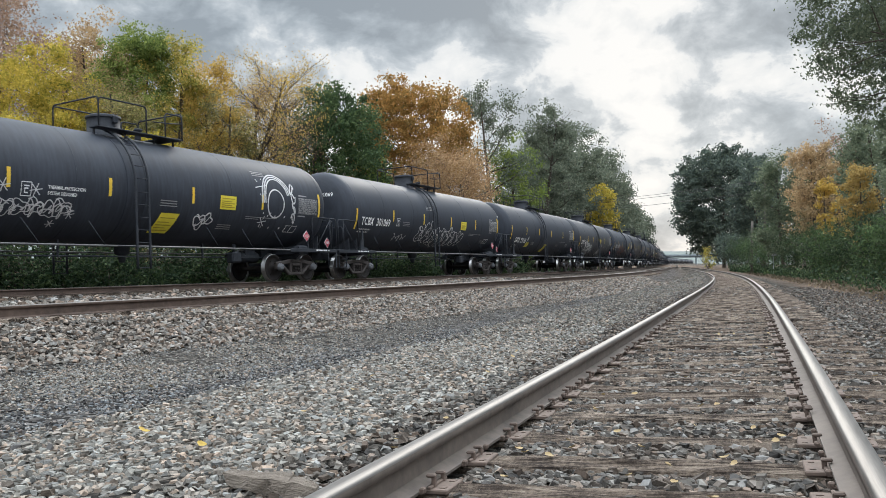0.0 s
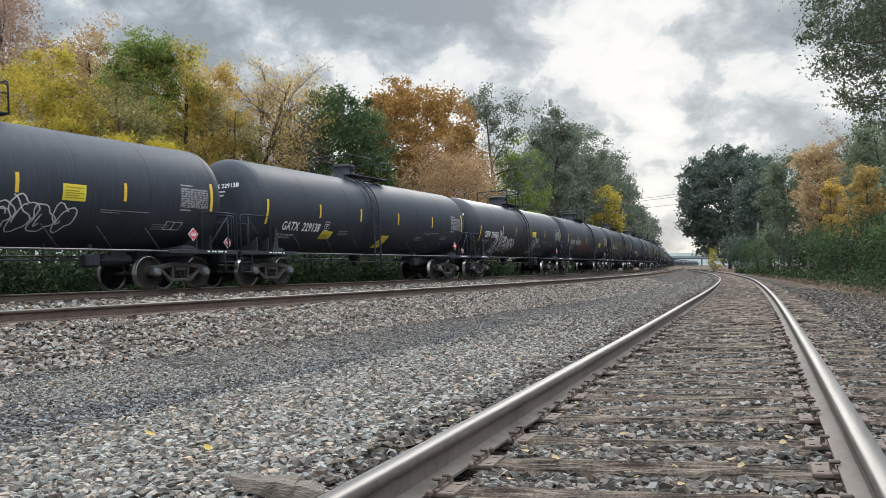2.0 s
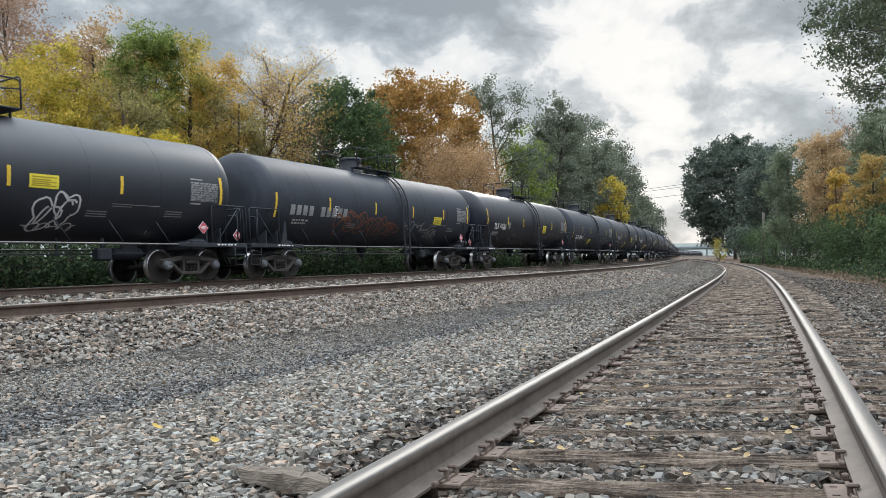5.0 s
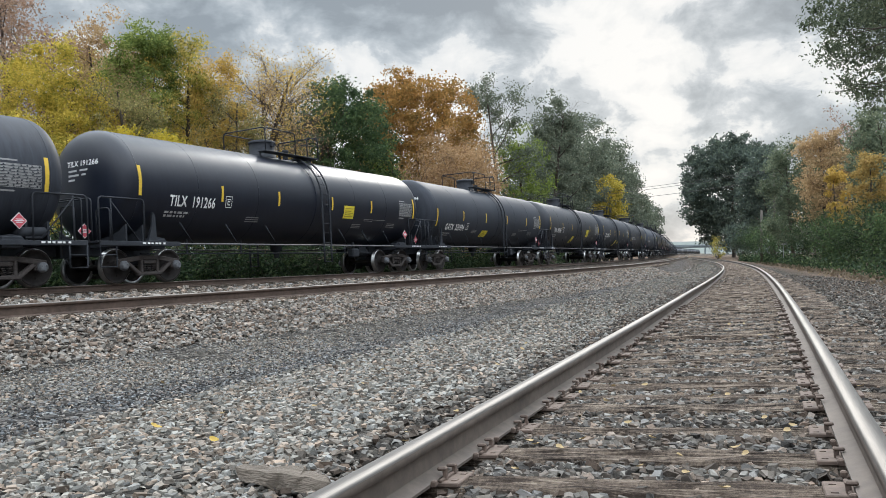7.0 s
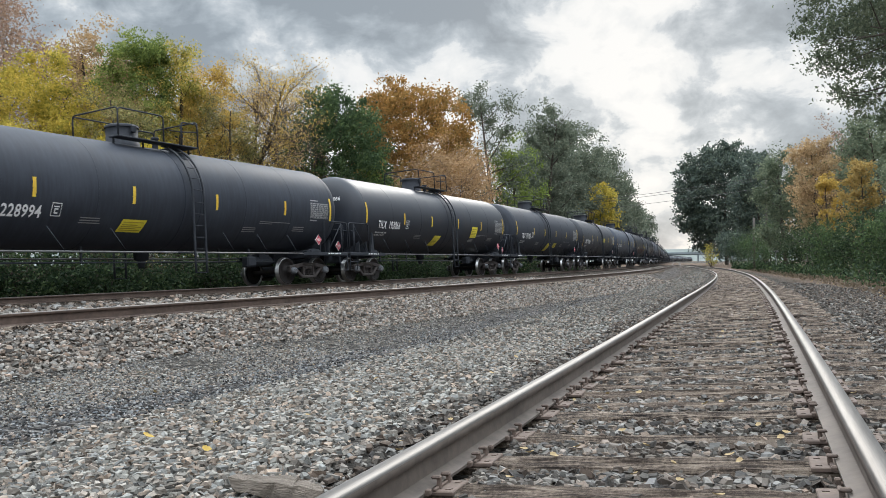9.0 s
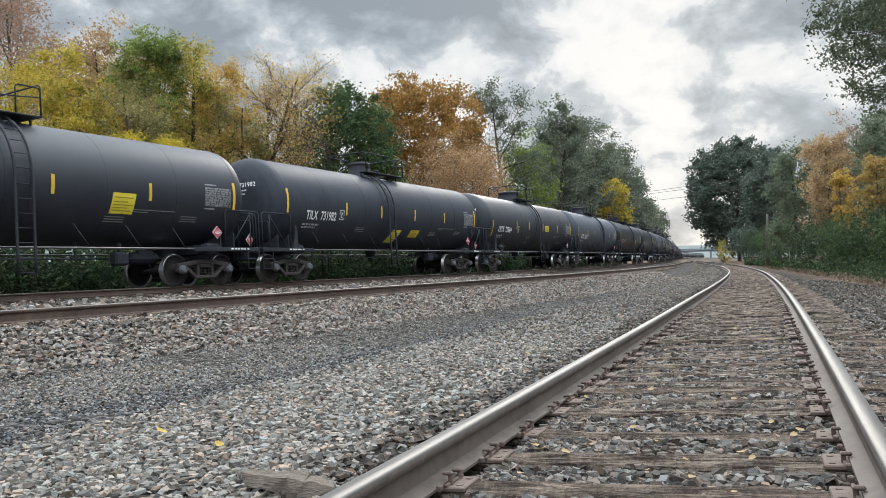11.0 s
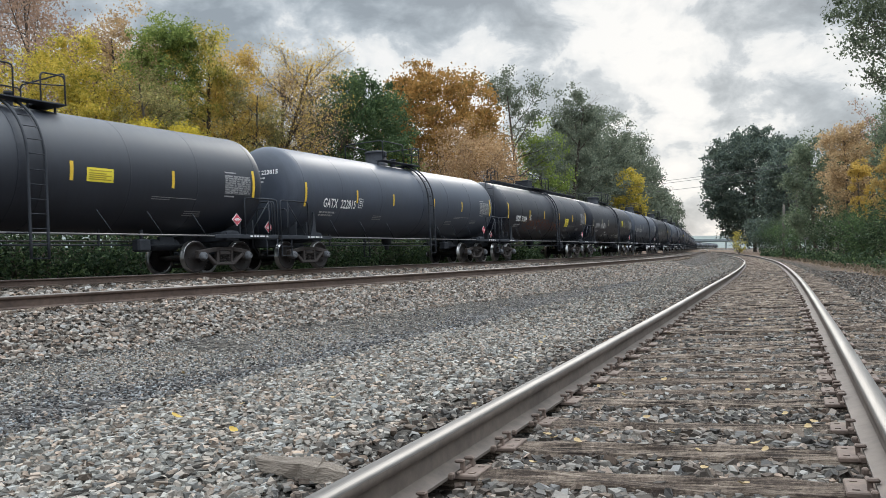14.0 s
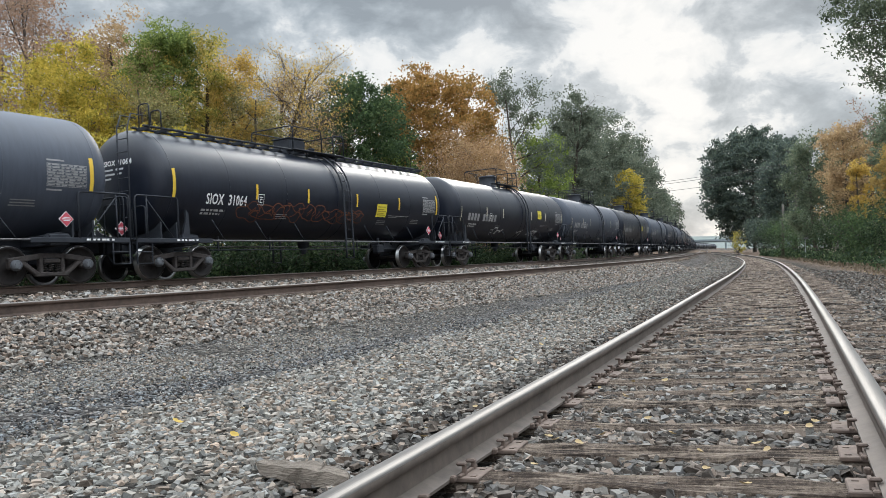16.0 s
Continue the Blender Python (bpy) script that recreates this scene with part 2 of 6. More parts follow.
# ---------------------------------------------------------------- mesh building
class Geo:
    """Collects vertices and faces of one mesh, with material slots and smoothing."""

    def __init__(self):
        self.v, self.f, self.m, self.s = [], [], [], []

    def add(self, verts, faces, mat=0, smooth=False):
        o = len(self.v)
        self.v.extend(tuple(p) for p in verts)
        self.f.extend(tuple(i + o for i in f) for f in faces)
        self.m.extend([mat] * len(faces))
        self.s.extend([smooth] * len(faces))
        return self

    def box(self, c, size, mat=0, bevel=0.0, rot=None):
        """A block whose twelve edges are cut off by the bevel."""
        hx, hy, hz = (s / 2 for s in size)
        b = min(bevel, hx * 0.9, hy * 0.9, hz * 0.9)
        r = rot or Matrix.Identity(3)
        if b <= 0:
            vs = [(x, y, z) for x in (-hx, hx) for y in (-hy, hy) for z in (-hz, hz)]
            fs = [(0, 1, 3, 2), (4, 6, 7, 5), (0, 4, 5, 1), (2, 3, 7, 6), (0, 2, 6, 4), (1, 5, 7, 3)]
        else:
            vs, idx = [], {}
            for sx in (-1, 1):
                for sy in (-1, 1):
                    for sz in (-1, 1):
                        for a in range(3):
                            p = [sx * (hx - b), sy * (hy - b), sz * (hz - b)]
                            p[a] = (sx * hx, sy * hy, sz * hz)[a]
                            idx[(sx, sy, sz, a)] = len(vs)
                            vs.append(p)
            fs = []
            for a in range(3):
                u, w = [i for i in range(3) if i != a]
                for s in (-1, 1):
                    q = []
                    for su, sw in ((-1, -1), (1, -1), (1, 1), (-1, 1)):
                        k = [0, 0, 0]
                        k[a], k[u], k[w] = s, su, sw
                        q.append(idx[(*k, a)])
                    fs.append(q if (s > 0) == (a != 1) else q[::-1])
            for a in range(3):
                u, w = [i for i in range(3) if i != a]
                for su in (-1, 1):
                    for sw in (-1, 1):
                        def at(s, ax):
                            k = [0, 0, 0]
                            k[a], k[u], k[w] = s, su, sw
                            return idx[(*k, ax)]
                        q = [at(-1, u), at(1, u), at(1, w), at(-1, w)]
                        fs.append(q if (su * sw > 0) == (a != 1) else q[::-1])
            for sx in (-1, 1):
                for sy in (-1, 1):
                    for sz in (-1, 1):
                        q = [idx[(sx, sy, sz, a)] for a in range(3)]
                        fs.append(q if sx * sy * sz > 0 else q[::-1])
        self.add([r @ Vector(p) + Vector(c) for p in vs], fs, mat)
        return self

    def tube(self, pts, radius, n=8, mat=0, smooth=True, closed=True):
        """A round bar along a line; radius may be a list."""
        pts = [Vector(p) for p in pts]
        rad = radius if isinstance(radius, (list, tuple)) else [radius] * len(pts)
        rings, o = [], []
        side = None
        for i, p in enumerate(pts):
            d = (pts[min(i + 1, len(pts) - 1)] - pts[max(i - 1, 0)]).normalized()
            if side is None:
                side = d.orthogonal().normalized()
            side = (side - d * side.dot(d)).normalized()
            up = d.cross(side)
            for k in range(n):
                a = 2 * math.pi * k / n
                o.append(p + (side * math.cos(a) + up * math.sin(a)) * rad[i])
        fs = [(i * n + k, i * n + (k + 1) % n, (i + 1) * n + (k + 1) % n, (i + 1) * n + k)
              for i in range(len(pts) - 1) for k in range(n)]
        self.add(o, fs, mat, smooth)
        if closed:
            base = len(self.v) - len(o)
            self.f += [tuple(base + k for k in range(n))[::-1], tuple(base + (len(pts) - 1) * n + k for k in range(n))]
            self.m += [mat, mat]
            self.s += [False, False]
        return self

    def lathe(self, profile, axis="y", n=32, mat=0, centre=(0, 0, 0), smooth=True):
        """Turns (along, radius) pairs round an axis through the centre."""
        o = []
        for al, r in profile:
            for k in range(n):
                a = 2 * math.pi * k / n
                c, s = r * math.cos(a), r * math.sin(a)
                p = {"x": (al, c, s), "y": (c, al, s), "z": (c, s, al)}[axis]
                o.append((p[0] + centre[0], p[1] + centre[1], p[2] + centre[2]))
        fs = []
        for i in range(len(profile) - 1):
            for k in range(n):
                q = (i * n + k, i * n + (k + 1) % n, (i + 1) * n + (k + 1) % n, (i + 1) * n + k)
                fs.append(q[::-1] if axis == "y" else q)
        self.add(o, fs, mat, smooth)
        return self

    def plate(self, outline, x0, x1, mat=0):
        """A flat piece with a (y, z) outline, thick from x0 to x1."""
        n = len(outline)
        vs = [(x0, y, z) for y, z in outline] + [(x1, y, z) for y, z in outline]
        fs = [tuple(range(n))[::-1], tuple(range(n, 2 * n))]
        fs += [(i, (i + 1) % n, n + (i + 1) % n, n + i) for i in range(n)]
        self.add(vs, fs, mat)
        return self

    def mesh(self, name, mats):
        me = bpy.data.meshes.new(name)
        me.from_pydata(self.v, [], self.f)
        for mt in mats:
            me.materials.append(mt)
        me.polygons.foreach_set("material_index", self.m)
        me.polygons.foreach_set("use_smooth", self.s)
        me.update()
        return me


def bulk(name, verts, faces, mat, smooth=False):
    """A mesh from number arrays: verts (n, 3), faces (m, k)."""
    me = bpy.data.meshes.new(name)
    verts, faces = np.asarray(verts, np.float32), np.asarray(faces, np.int32)
    me.vertices.add(len(verts))
    me.vertices.foreach_set("co", verts.ravel())
    k = faces.shape[1]
    me.loops.add(faces.size)
    me.loops.foreach_set("vertex_index", faces.ravel())
    me.polygons.add(len(faces))
    me.polygons.foreach_set("loop_start", np.arange(0, faces.size, k, dtype=np.int32))
    me.polygons.foreach_set("use_smooth", np.full(len(faces), smooth))
    me.update(calc_edges=True)
    me.materials.append(mat)
    return me


def put(name, me, parent=None, m=None, label=""):
    ob = new(name, me)
    if parent:
        ob.parent = parent
    if m is not None:
        ob.matrix_basis = m
    if label:
        ob["label"] = label
    return ob


def part(name, geo, mats, parent, label="", m=None):
    return put(name, geo.mesh(name, mats if isinstance(mats, (list, tuple)) else [mats]), parent, m, label)


# ---------------------------------------------------------------- the lines of the tracks
class Line:
    """A curving centre line: offset at y = 0, first heading, and the curvature along it."""

    def __init__(self, heading, at, curve):
        self.s = np.linspace(-80, 1120, 12001)
        k = np.interp(self.s, at, curve)
        h = np.cumsum(k) * 0.1
        h -= np.interp(0, self.s, h)
        self.h = h + radians(heading)
        dx, dy = -np.sin(self.h), np.cos(self.h)
        self.x, self.y = np.cumsum(dx) * 0.1, np.cumsum(dy) * 0.1
        self.x -= np.interp(0, self.s, self.x)
        self.y -= np.interp(0, self.s, self.y)

    def at(self, s, off):
        h = np.interp(s, self.s, self.h)
        return np.interp(s, self.s, self.x) + off * np.cos(h), np.interp(s, self.s, self.y) + off * np.sin(h), h

    def offset(self, px, py):
        """Distance to the right of the line, roughly, from its place at the same y."""
        h = np.interp(py, self.y, self.h)
        return (px - np.interp(py, self.y, self.x)) * np.cos(h)


MAIN = Line(-7.45, [0, 50, 90, 130, 170, 460, 520, 600, 640], [0.00175, 0.00249, 0.0008, 0.00106, 0.0, 0.0, -0.00045, -0.00045, 0.0])
SIDE = Line(0.07, [0, 20, 40, 60, 80, 110], [0.00138, 0.00087, 0.00106, 0.00158, 0.00199, 0.00209])
SIDE_C, MID_C, FAR_C = -0.4505, -10.65, -18.355
SIDE_Z, MID_Z, FAR_Z = 0.079, 0.145, 0.108      # top of the right-hand rail of each track
CANT = 0.09                                     # how far the siding's left rail lies lower
SPEED, PITCH = 11.525, 17.39


def mid_off(s):
    """The middle track draws nearer to the far one down the line."""
    f = np.clip((s - 15) / 95, 0, 1)
    return MID_C - 3.35 * f * f * (3 - 2 * f)


def dip(y):
    """How far the siding and its ground sink, until the siding climbs to the main line again."""
    return 0.0045 * np.clip(y - 15, 0, 45) * np.clip((130 - y) / 40, 0, 1)


def ground_z(x, y):
    """Height of the ground sheet: road level, shoulders of the three beds, and the bank."""
    ds = SIDE.offset(x, y) - SIDE_C
    dm = MAIN.offset(x, y) - mid_off(y)
    df = MAIN.offset(x, y) - FAR_C
    z = np.full_like(x, -0.36)
    bed = -0.168 + CANT / 1.5 * np.clip(ds, -1.0, 1.4) - np.clip((np.abs(ds) - 1.45) / 1.6, 0, 1) * 0.10 + 0.065 * np.clip((-ds - 0.83) / 0.12, 0, 1) - 0.001 * np.clip((ds + 0.9) / 0.1, 0, 1)
    z = np.where(np.abs(ds) < 3.2, np.maximum(z, bed), z)
    z = np.where(ds > 3.0, -0.33 + np.clip((ds - 3) / 4, 0, 1) * 0.12, z)
    near_edge = np.clip((dm - 1.55) / 1.5, 0, 1)
    top = -0.075 * (1 - near_edge) + -0.36 * near_edge
    z = np.where((dm < 3.1) & (ds < -1.6), np.maximum(z, top), z)
    z = np.where(dm < 1.6, np.where(dm > -3.2, -0.075 - 0.07 * np.clip((0.8 - dm) / 1.6, 0, 1.3), -0.15), z)
    z = np.where((df < 1.8), -0.10, z)
    z = np.where((df < -1.9), -0.10 - np.clip((-df - 1.9) / 1.6, 0, 1) * 0.5, z)
    z = np.where((df < -5.0), -0.6 + np.clip((-df - 5) / 12, 0, 1) * 1.6, z)
    return z - dip(y) * np.clip((dm - 1.2) / 1.6, 0, 1) * np.clip((22 - ds) / 10, 0, 1)


# ---------------------------------------------------------------- ground
def ground_material():
    mt, nt, b = material("ground")
    m, ramp, mix, tex = node_maths(nt)
    co = obj_co(nt)
    att = nt.nodes.new("ShaderNodeVertexColor")
    att.layer_name = "zone"
    sep = nt.nodes.new("ShaderNodeSeparateColor")
    nt.links.new(att.outputs["Color"], sep.inputs[0])
    vor = nt.nodes.new("ShaderNodeTexVoronoi")
    vor.inputs["Scale"].default_value = 24
    nt.links.new(co, vor.inputs["Vector"])
    cell = nt.nodes.new("ShaderNodeSeparateColor")
    nt.links.new(vor.outputs["Color"], cell.inputs[0])
    wide = tex(co, 0.9, 5)
    f = m("ADD", m("MULTIPLY", cell.outputs[0], 0.65), m("MULTIPLY", wide, 0.35))
    # Grey and warm ramps near black: stone-gap shade put into the colour.
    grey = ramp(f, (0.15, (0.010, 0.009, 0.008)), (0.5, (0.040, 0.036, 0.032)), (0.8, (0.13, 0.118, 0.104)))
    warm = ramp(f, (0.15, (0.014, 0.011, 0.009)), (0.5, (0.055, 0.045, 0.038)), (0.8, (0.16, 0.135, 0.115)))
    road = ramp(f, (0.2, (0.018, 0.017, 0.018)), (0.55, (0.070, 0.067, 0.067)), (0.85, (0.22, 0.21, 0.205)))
    soil_n = m("ADD", m("MULTIPLY", tex(co, 6, 5), 0.5), m("MULTIPLY", tex(co, 0.8, 3), 0.5))
    soil = ramp(soil_n, (0.35, (0.045, 0.042, 0.022)), (0.5, (0.125, 0.088, 0.066)), (0.65, (0.21, 0.150, 0.112)))
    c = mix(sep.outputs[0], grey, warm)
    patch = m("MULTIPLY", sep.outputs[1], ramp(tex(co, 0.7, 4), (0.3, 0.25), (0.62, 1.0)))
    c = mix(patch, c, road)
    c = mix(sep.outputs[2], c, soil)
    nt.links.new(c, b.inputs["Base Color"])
    b.inputs["Roughness"].default_value = 0.95
    b.inputs["Specular IOR Level"].default_value = 0.1
    h = m("ADD", m("MULTIPLY", vor.outputs["Distance"], -1.0), m("MULTIPLY", tex(co, 60, 3), 0.25))
    bump(nt, b, h, 1.0, 0.05)
    return mt


def cinders(x, y, ds, dm):
    """Share of dark cinders: a worn streak along the service way, thinner towards the main line."""
    wave = 0.16 * np.sin(y * 0.55) + 0.10 * np.sin(y * 1.7 + 1.0)
    streak = 0.92 * np.exp(-((ds + 3.75 + wave) / 0.48) ** 2)
    return np.clip(streak + 0.20 * np.clip((-ds - 3.6) / 0.6, 0, 1) * np.clip((dm - 2.6) / 0.8, 0, 1) * (1 + 0.6 * np.sin(ds * 5 + wave * 6)), 0, 0.93)


def make_ground():
    xs = np.concatenate([[-4000, -1500, -600, -250, -120, -70], np.arange(-48, -14, 0.5), np.arange(-14, 9, 0.25),
                         np.arange(9, 30, 1.5), [40, 80, 200, 600, 1500, 4000]])
    ys = np.concatenate([[-4000, -1200, -400, -120, -40], np.arange(-20, -2, 1.0), np.arange(-2, 40, 0.4),
                         np.arange(40, 130, 1.5), np.arange(130, 330, 8), [400, 600, 1200, 4000]])
    X, Y = np.meshgrid(xs, ys)
    Z = ground_z(X, Y)
    rough = np.random.default_rng(3).normal(0, 0.012, Z.shape) * (np.abs(X) < 30) * (Y < 60)
    verts = np.stack([X, Y, Z + rough], -1).reshape(-1, 3)
    ny, nx = X.shape
    i = (np.arange(ny - 1)[:, None] * nx + np.arange(nx - 1)[None]).ravel()
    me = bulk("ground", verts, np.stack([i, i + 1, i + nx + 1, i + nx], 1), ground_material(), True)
    ds, dm = SIDE.offset(X, Y) - SIDE_C, MAIN.offset(X, Y) - mid_off(Y)
    warm = np.clip((3.3 - dm) / 0.6, 0, 1)
    road = cinders(X, Y, ds, dm)
    soil = np.clip((ds - 1.6) / 1.4, 0, 0.9) + np.clip((-10.2 - dm) / 1.5, 0, 1)
    col = np.stack([warm, road, np.clip(soil, 0, 1), np.ones_like(warm)], -1).reshape(-1, 4)
    a = me.color_attributes.new("zone", "FLOAT_COLOR", "POINT")
    a.data.foreach_set("color", col.astype(np.float32).ravel())
    tagged(new("ground", me), "grey gravel ground with ballast shoulders and leaf-strewn soil", "ground", "", "structure")


make_ground()


# ---------------------------------------------------------------- tracks
def rail_mesh(line, off, zfun, s0, s1, side_mat, head_mat, low=0.0, step=0.5):
    """A rail with head, web and foot swept along a line; the running surface is bright."""
    prof = [(-0.07, -0.171), (0.07, -0.171), (0.07, -0.160), (0.012, -0.142), (0.009, -0.055), (0.034, -0.042),
            (0.037, -0.012), (0.028, -0.001), (-0.028, -0.001), (-0.037, -0.012), (-0.034, -0.042), (-0.009, -0.055),
            (-0.012, -0.142), (-0.07, -0.160)]
    prof = [(px, pz + low if pz < -0.1 else pz) for px, pz in prof]      # a lighter rail stands lower
    ss = np.concatenate([np.arange(s0, min(s1, 70), step), np.arange(min(s1, 70), s1 + 1, 3.0)])
    g = Geo()
    n, vs = len(prof), []
    for s in ss:
        z = zfun(s)
        for px, pz in prof:
            x, y, _ = line.at(s, off(s) + px)
            vs.append((float(x), float(y), z + pz))
    g.add(vs, [(i * n + k, i * n + (k + 1) % n, (i + 1) * n + (k + 1) % n, (i + 1) * n + k)
               for i in range(len(ss) - 1) for k in range(n)])
    for j in range(len(g.f)):
        k = j % n
        g.m[j] = 1 if k in (6, 7, 8) else 0
        g.s[j] = k in (5, 6, 7, 8, 9)
    g.f += [tuple(range(n))[::-1], tuple(range((len(ss) - 1) * n, len(ss) * n))]
    g.m += [0, 0]
    g.s += [False, False]
    return g.mesh("rail", [side_mat, head_mat])


def tie_mesh(seed):
    """A worn wooden sleeper: wavy edges, splits and rounded arrises."""
    r = np.random.default_rng(seed)
    nx = 15
    xs = np.linspace(-1.3, 1.3, nx)
    xs[0] -= r.uniform(0, 0.05)
    xs[-1] += r.uniform(0, 0.05)
    g, vs = Geo(), []
    prof = [(-0.094, -0.17), (0.094, -0.17), (0.096, -0.03), (0.081, -0.006), (0.03, 0.004), (0.005, -0.012), (-0.03, 0.002), (-0.077, -0.004), (-0.096, -0.028)]
    n = len(prof)
    for x in xs:
        w = 1 + r.normal(0, 0.05)
        for k, (y, z) in enumerate(prof):
            vs.append((x + r.normal(0, 0.008), y * w + r.normal(0, 0.004), z + (r.normal(0, 0.005) if k > 1 else 0)))
    fs = [(i * n + k, (i + 1) * n + k, (i + 1) * n + (k + 1) % n, i * n + (k + 1) % n) for i in range(nx - 1) for k in range(n)]
    fs += [tuple(range(n)), tuple(range((nx - 1) * n, nx * n))[::-1]]
    g.add(vs, fs, 0, False)
    return g.mesh("tie", [TIE])


def plate_mesh():
    g = Geo()
    g.box((0, 0, -0.006), (0.30, 0.175, 0.018), 0, 0.004)
    for sx in (-1, 1):
        g.box((sx * 0.079, 0, 0.007), (0.014, 0.175, 0.012), 0, 0.003)
        for sy in (-1, 1):
            g.box((sx * 0.122, sy * 0.05, 0.004), (0.022, 0.022, 0.004), 0, 0)
    return g.mesh("tie_plate", [PLATE])


def spike_mesh():
    g = Geo()
    g.box((0.0, 0, 0.0), (0.017, 0.017, 0.04), 0, 0.003)
    g.box((-0.010, 0, 0.022), (0.038, 0.026, 0.013), 0, 0.005)
    return g.mesh("spike", [PLATE])


def anchor_mesh():
    g = Geo()
    g.box((0, 0, 0), (0.17, 0.022, 0.014), 0, 0.004)
    g.box((0.078, 0, 0.008), (0.022, 0.024, 0.022), 0, 0.005)
    return g.mesh("rail_anchor", [PLATE])


def make_track(name, label, line, centre, top, tilt, s0, s1, side_mat, head_mat, tie_list, fixings, sag=lambda v: 0.0, low=0.0):
    """Empty > rails, ties > plates and spikes. tilt: how far the left rail lies lower."""
    tr = tagged(new(name), label, "railway track", "", "structure")
    for off, dz in ((0.752, 0.0), (-0.752, -tilt)):
        put("rail", rail_mesh(line, lambda s: centre(s) + off, lambda s: top + dz - float(sag(s)), s0, s1, side_mat, head_mat, low), tr)
    plate, spike, anchor = plate_mesh(), spike_mesh(), anchor_mesh()
    ties = [tie_mesh(k) for k in range(9)]
    r = np.random.default_rng(5)
    lean = math.degrees(math.atan2(tilt, 1.504))
    for s in tie_list:
        mid = centre(s)
        x, y, h = line.at(s, mid + r.normal(0, 0.03))
        zt = top - 0.19 + low - tilt / 2 - float(sag(s))
        turned = r.random() < 0.5
        t = put("tie", ties[r.integers(9)], tr, pose(float(x), float(y), zt + r.normal(0, 0.006), r.normal(0, 0.7), lean if turned else -lean, math.degrees(h) + r.normal(0, 0.9) + (180 if turned else 0)))
        if fixings and s < fixings:
            flip = t.matrix_basis.to_3x3().col[0].x < 0
            for sd in (-1, 1):
                wx = float(line.at(s, mid + sd * 0.752)[0])
                loc = t.matrix_basis.inverted() @ Vector((wx, float(line.at(s, mid + sd * 0.752)[1]), zt))
                put("tie_plate", plate, t, Matrix.Translation((loc.x, 0, 0.006)))
                if s < 13:
                    for sx, sy in ((-1, -1), (-1, 1), (1, -1), (1, 1)):
                        if r.random() < 0.88:
                            put("spike", spike, t, pose(loc.x + sx * 0.083, sy * 0.05 + r.normal(0, 0.006), 0.016 + abs(r.normal(0, 0.007)), 0, 0, 0 if sx > 0 else 180))
                        if sx * (-1 if flip else 1) * sd < 0 and r.random() < 0.6:
                            put("rail_anchor", anchor, t, pose(loc.x, sy * 0.14, 0.012, 0, 0, 0 if sx > 0 else 180))
    return tr


SIDE_TIES = [-2.4, -1.9, -1.4, -0.9, -0.4, 0.1, 0.6, 1.0, 1.42, 1.86, 2.31, 2.76, 3.20, 3.71, 4.25, 4.62, 4.98, 5.33, 5.73, 6.17, 6.66, 7.07]
while SIDE_TIES[-1] < 94:
    SIDE_TIES.append(SIDE_TIES[-1] + 0.475 + 0.035 * math.sin(len(SIDE_TIES) * 2.3))
make_track("siding_track", "siding with bright worn rails on weathered wooden ties in ballast", SIDE, lambda s: SIDE_C, SIDE_Z, CANT, -3, 134, RUST_GREY, STEEL, SIDE_TIES, 30, dip, 0.022)
make_track("main_track", "superelevated track with brown rails on a gravel shoulder", MAIN, mid_off, MID_Z, 0.12, -12, 700, RUST, STEEL_DULL, list(np.arange(-11, 60, 0.55)), 0)
make_track("far_track", "superelevated track under the passing tank cars", MAIN, lambda s: FAR_C, FAR_Z, 0.07, -12, 1000, RUST, STEEL_DULL, list(np.arange(-11, 50, 0.55)), 0)


# ---------------------------------------------------------------- loose ballast
def stones(name, label, px, py, size, mat, seed, rise=0.0, tilt=0.38):
    """Crushed stones, each a broken slab of its own that lies on its flat side on the ground."""
    r = np.random.default_rng(seed)
    n = len(px)
    corner = np.array([(x, y, z) for x in (-1, 1) for y in (-1, 1) for z in (-1, 1)], float)
    faces = np.array([(0, 1, 3), (0, 3, 2), (4, 6, 7), (4, 7, 5), (0, 4, 5), (0, 5, 1), (2, 3, 7), (2, 7, 6), (1, 5, 7), (1, 7, 3)])
    v = corner[None] * (1 + r.uniform(-0.58, 0.14, (n, 8, 3)) * np.array([1, 1, 0.8]))
    v[:, 1::2, :2] *= r.uniform(0.6, 1.0, (n, 1, 2))                 # narrower above
    long = r.uniform(0.8, 1.35, n)
    v *= (size[:, None] * np.stack([long, r.uniform(0.6, 0.95, n), r.uniform(0.30, 0.66, n)], -1) * 0.66)[:, None]
    yaw, lean, way = r.uniform(0, 2 * np.pi, n), r.normal(0, tilt, n), r.uniform(0, 2 * np.pi, n)
    kx, ky, c, s = np.cos(way), np.sin(way), np.cos(lean), np.sin(lean)
    O = np.zeros(n)
    Rt = np.stack([np.stack([c + kx * kx * (1 - c), kx * ky * (1 - c), ky * s], -1),
                   np.stack([kx * ky * (1 - c), c + ky * ky * (1 - c), -kx * s], -1),
                   np.stack([-ky * s, kx * s, c], -1)], 1)
    Rz = np.stack([np.stack([np.cos(yaw), -np.sin(yaw), O], -1), np.stack([np.sin(yaw), np.cos(yaw), O], -1), np.stack([O, O, O + 1], -1)], 1)
    v = np.einsum("nij,nkj->nki", np.einsum("nij,njk->nik", Rt, Rz), v)
    gz = ground_z(px, py)
    v += np.stack([px, py, gz + rise + size * r.uniform(0.0, 0.75, n)], -1)[:, None]
    tri = (faces[None] + 8 * np.arange(n)[:, None, None]).reshape(-1, 3)
    return tagged(new(name, bulk(name, v.reshape(-1, 3), tri, mat)), label, "gravel", "", "stuff")


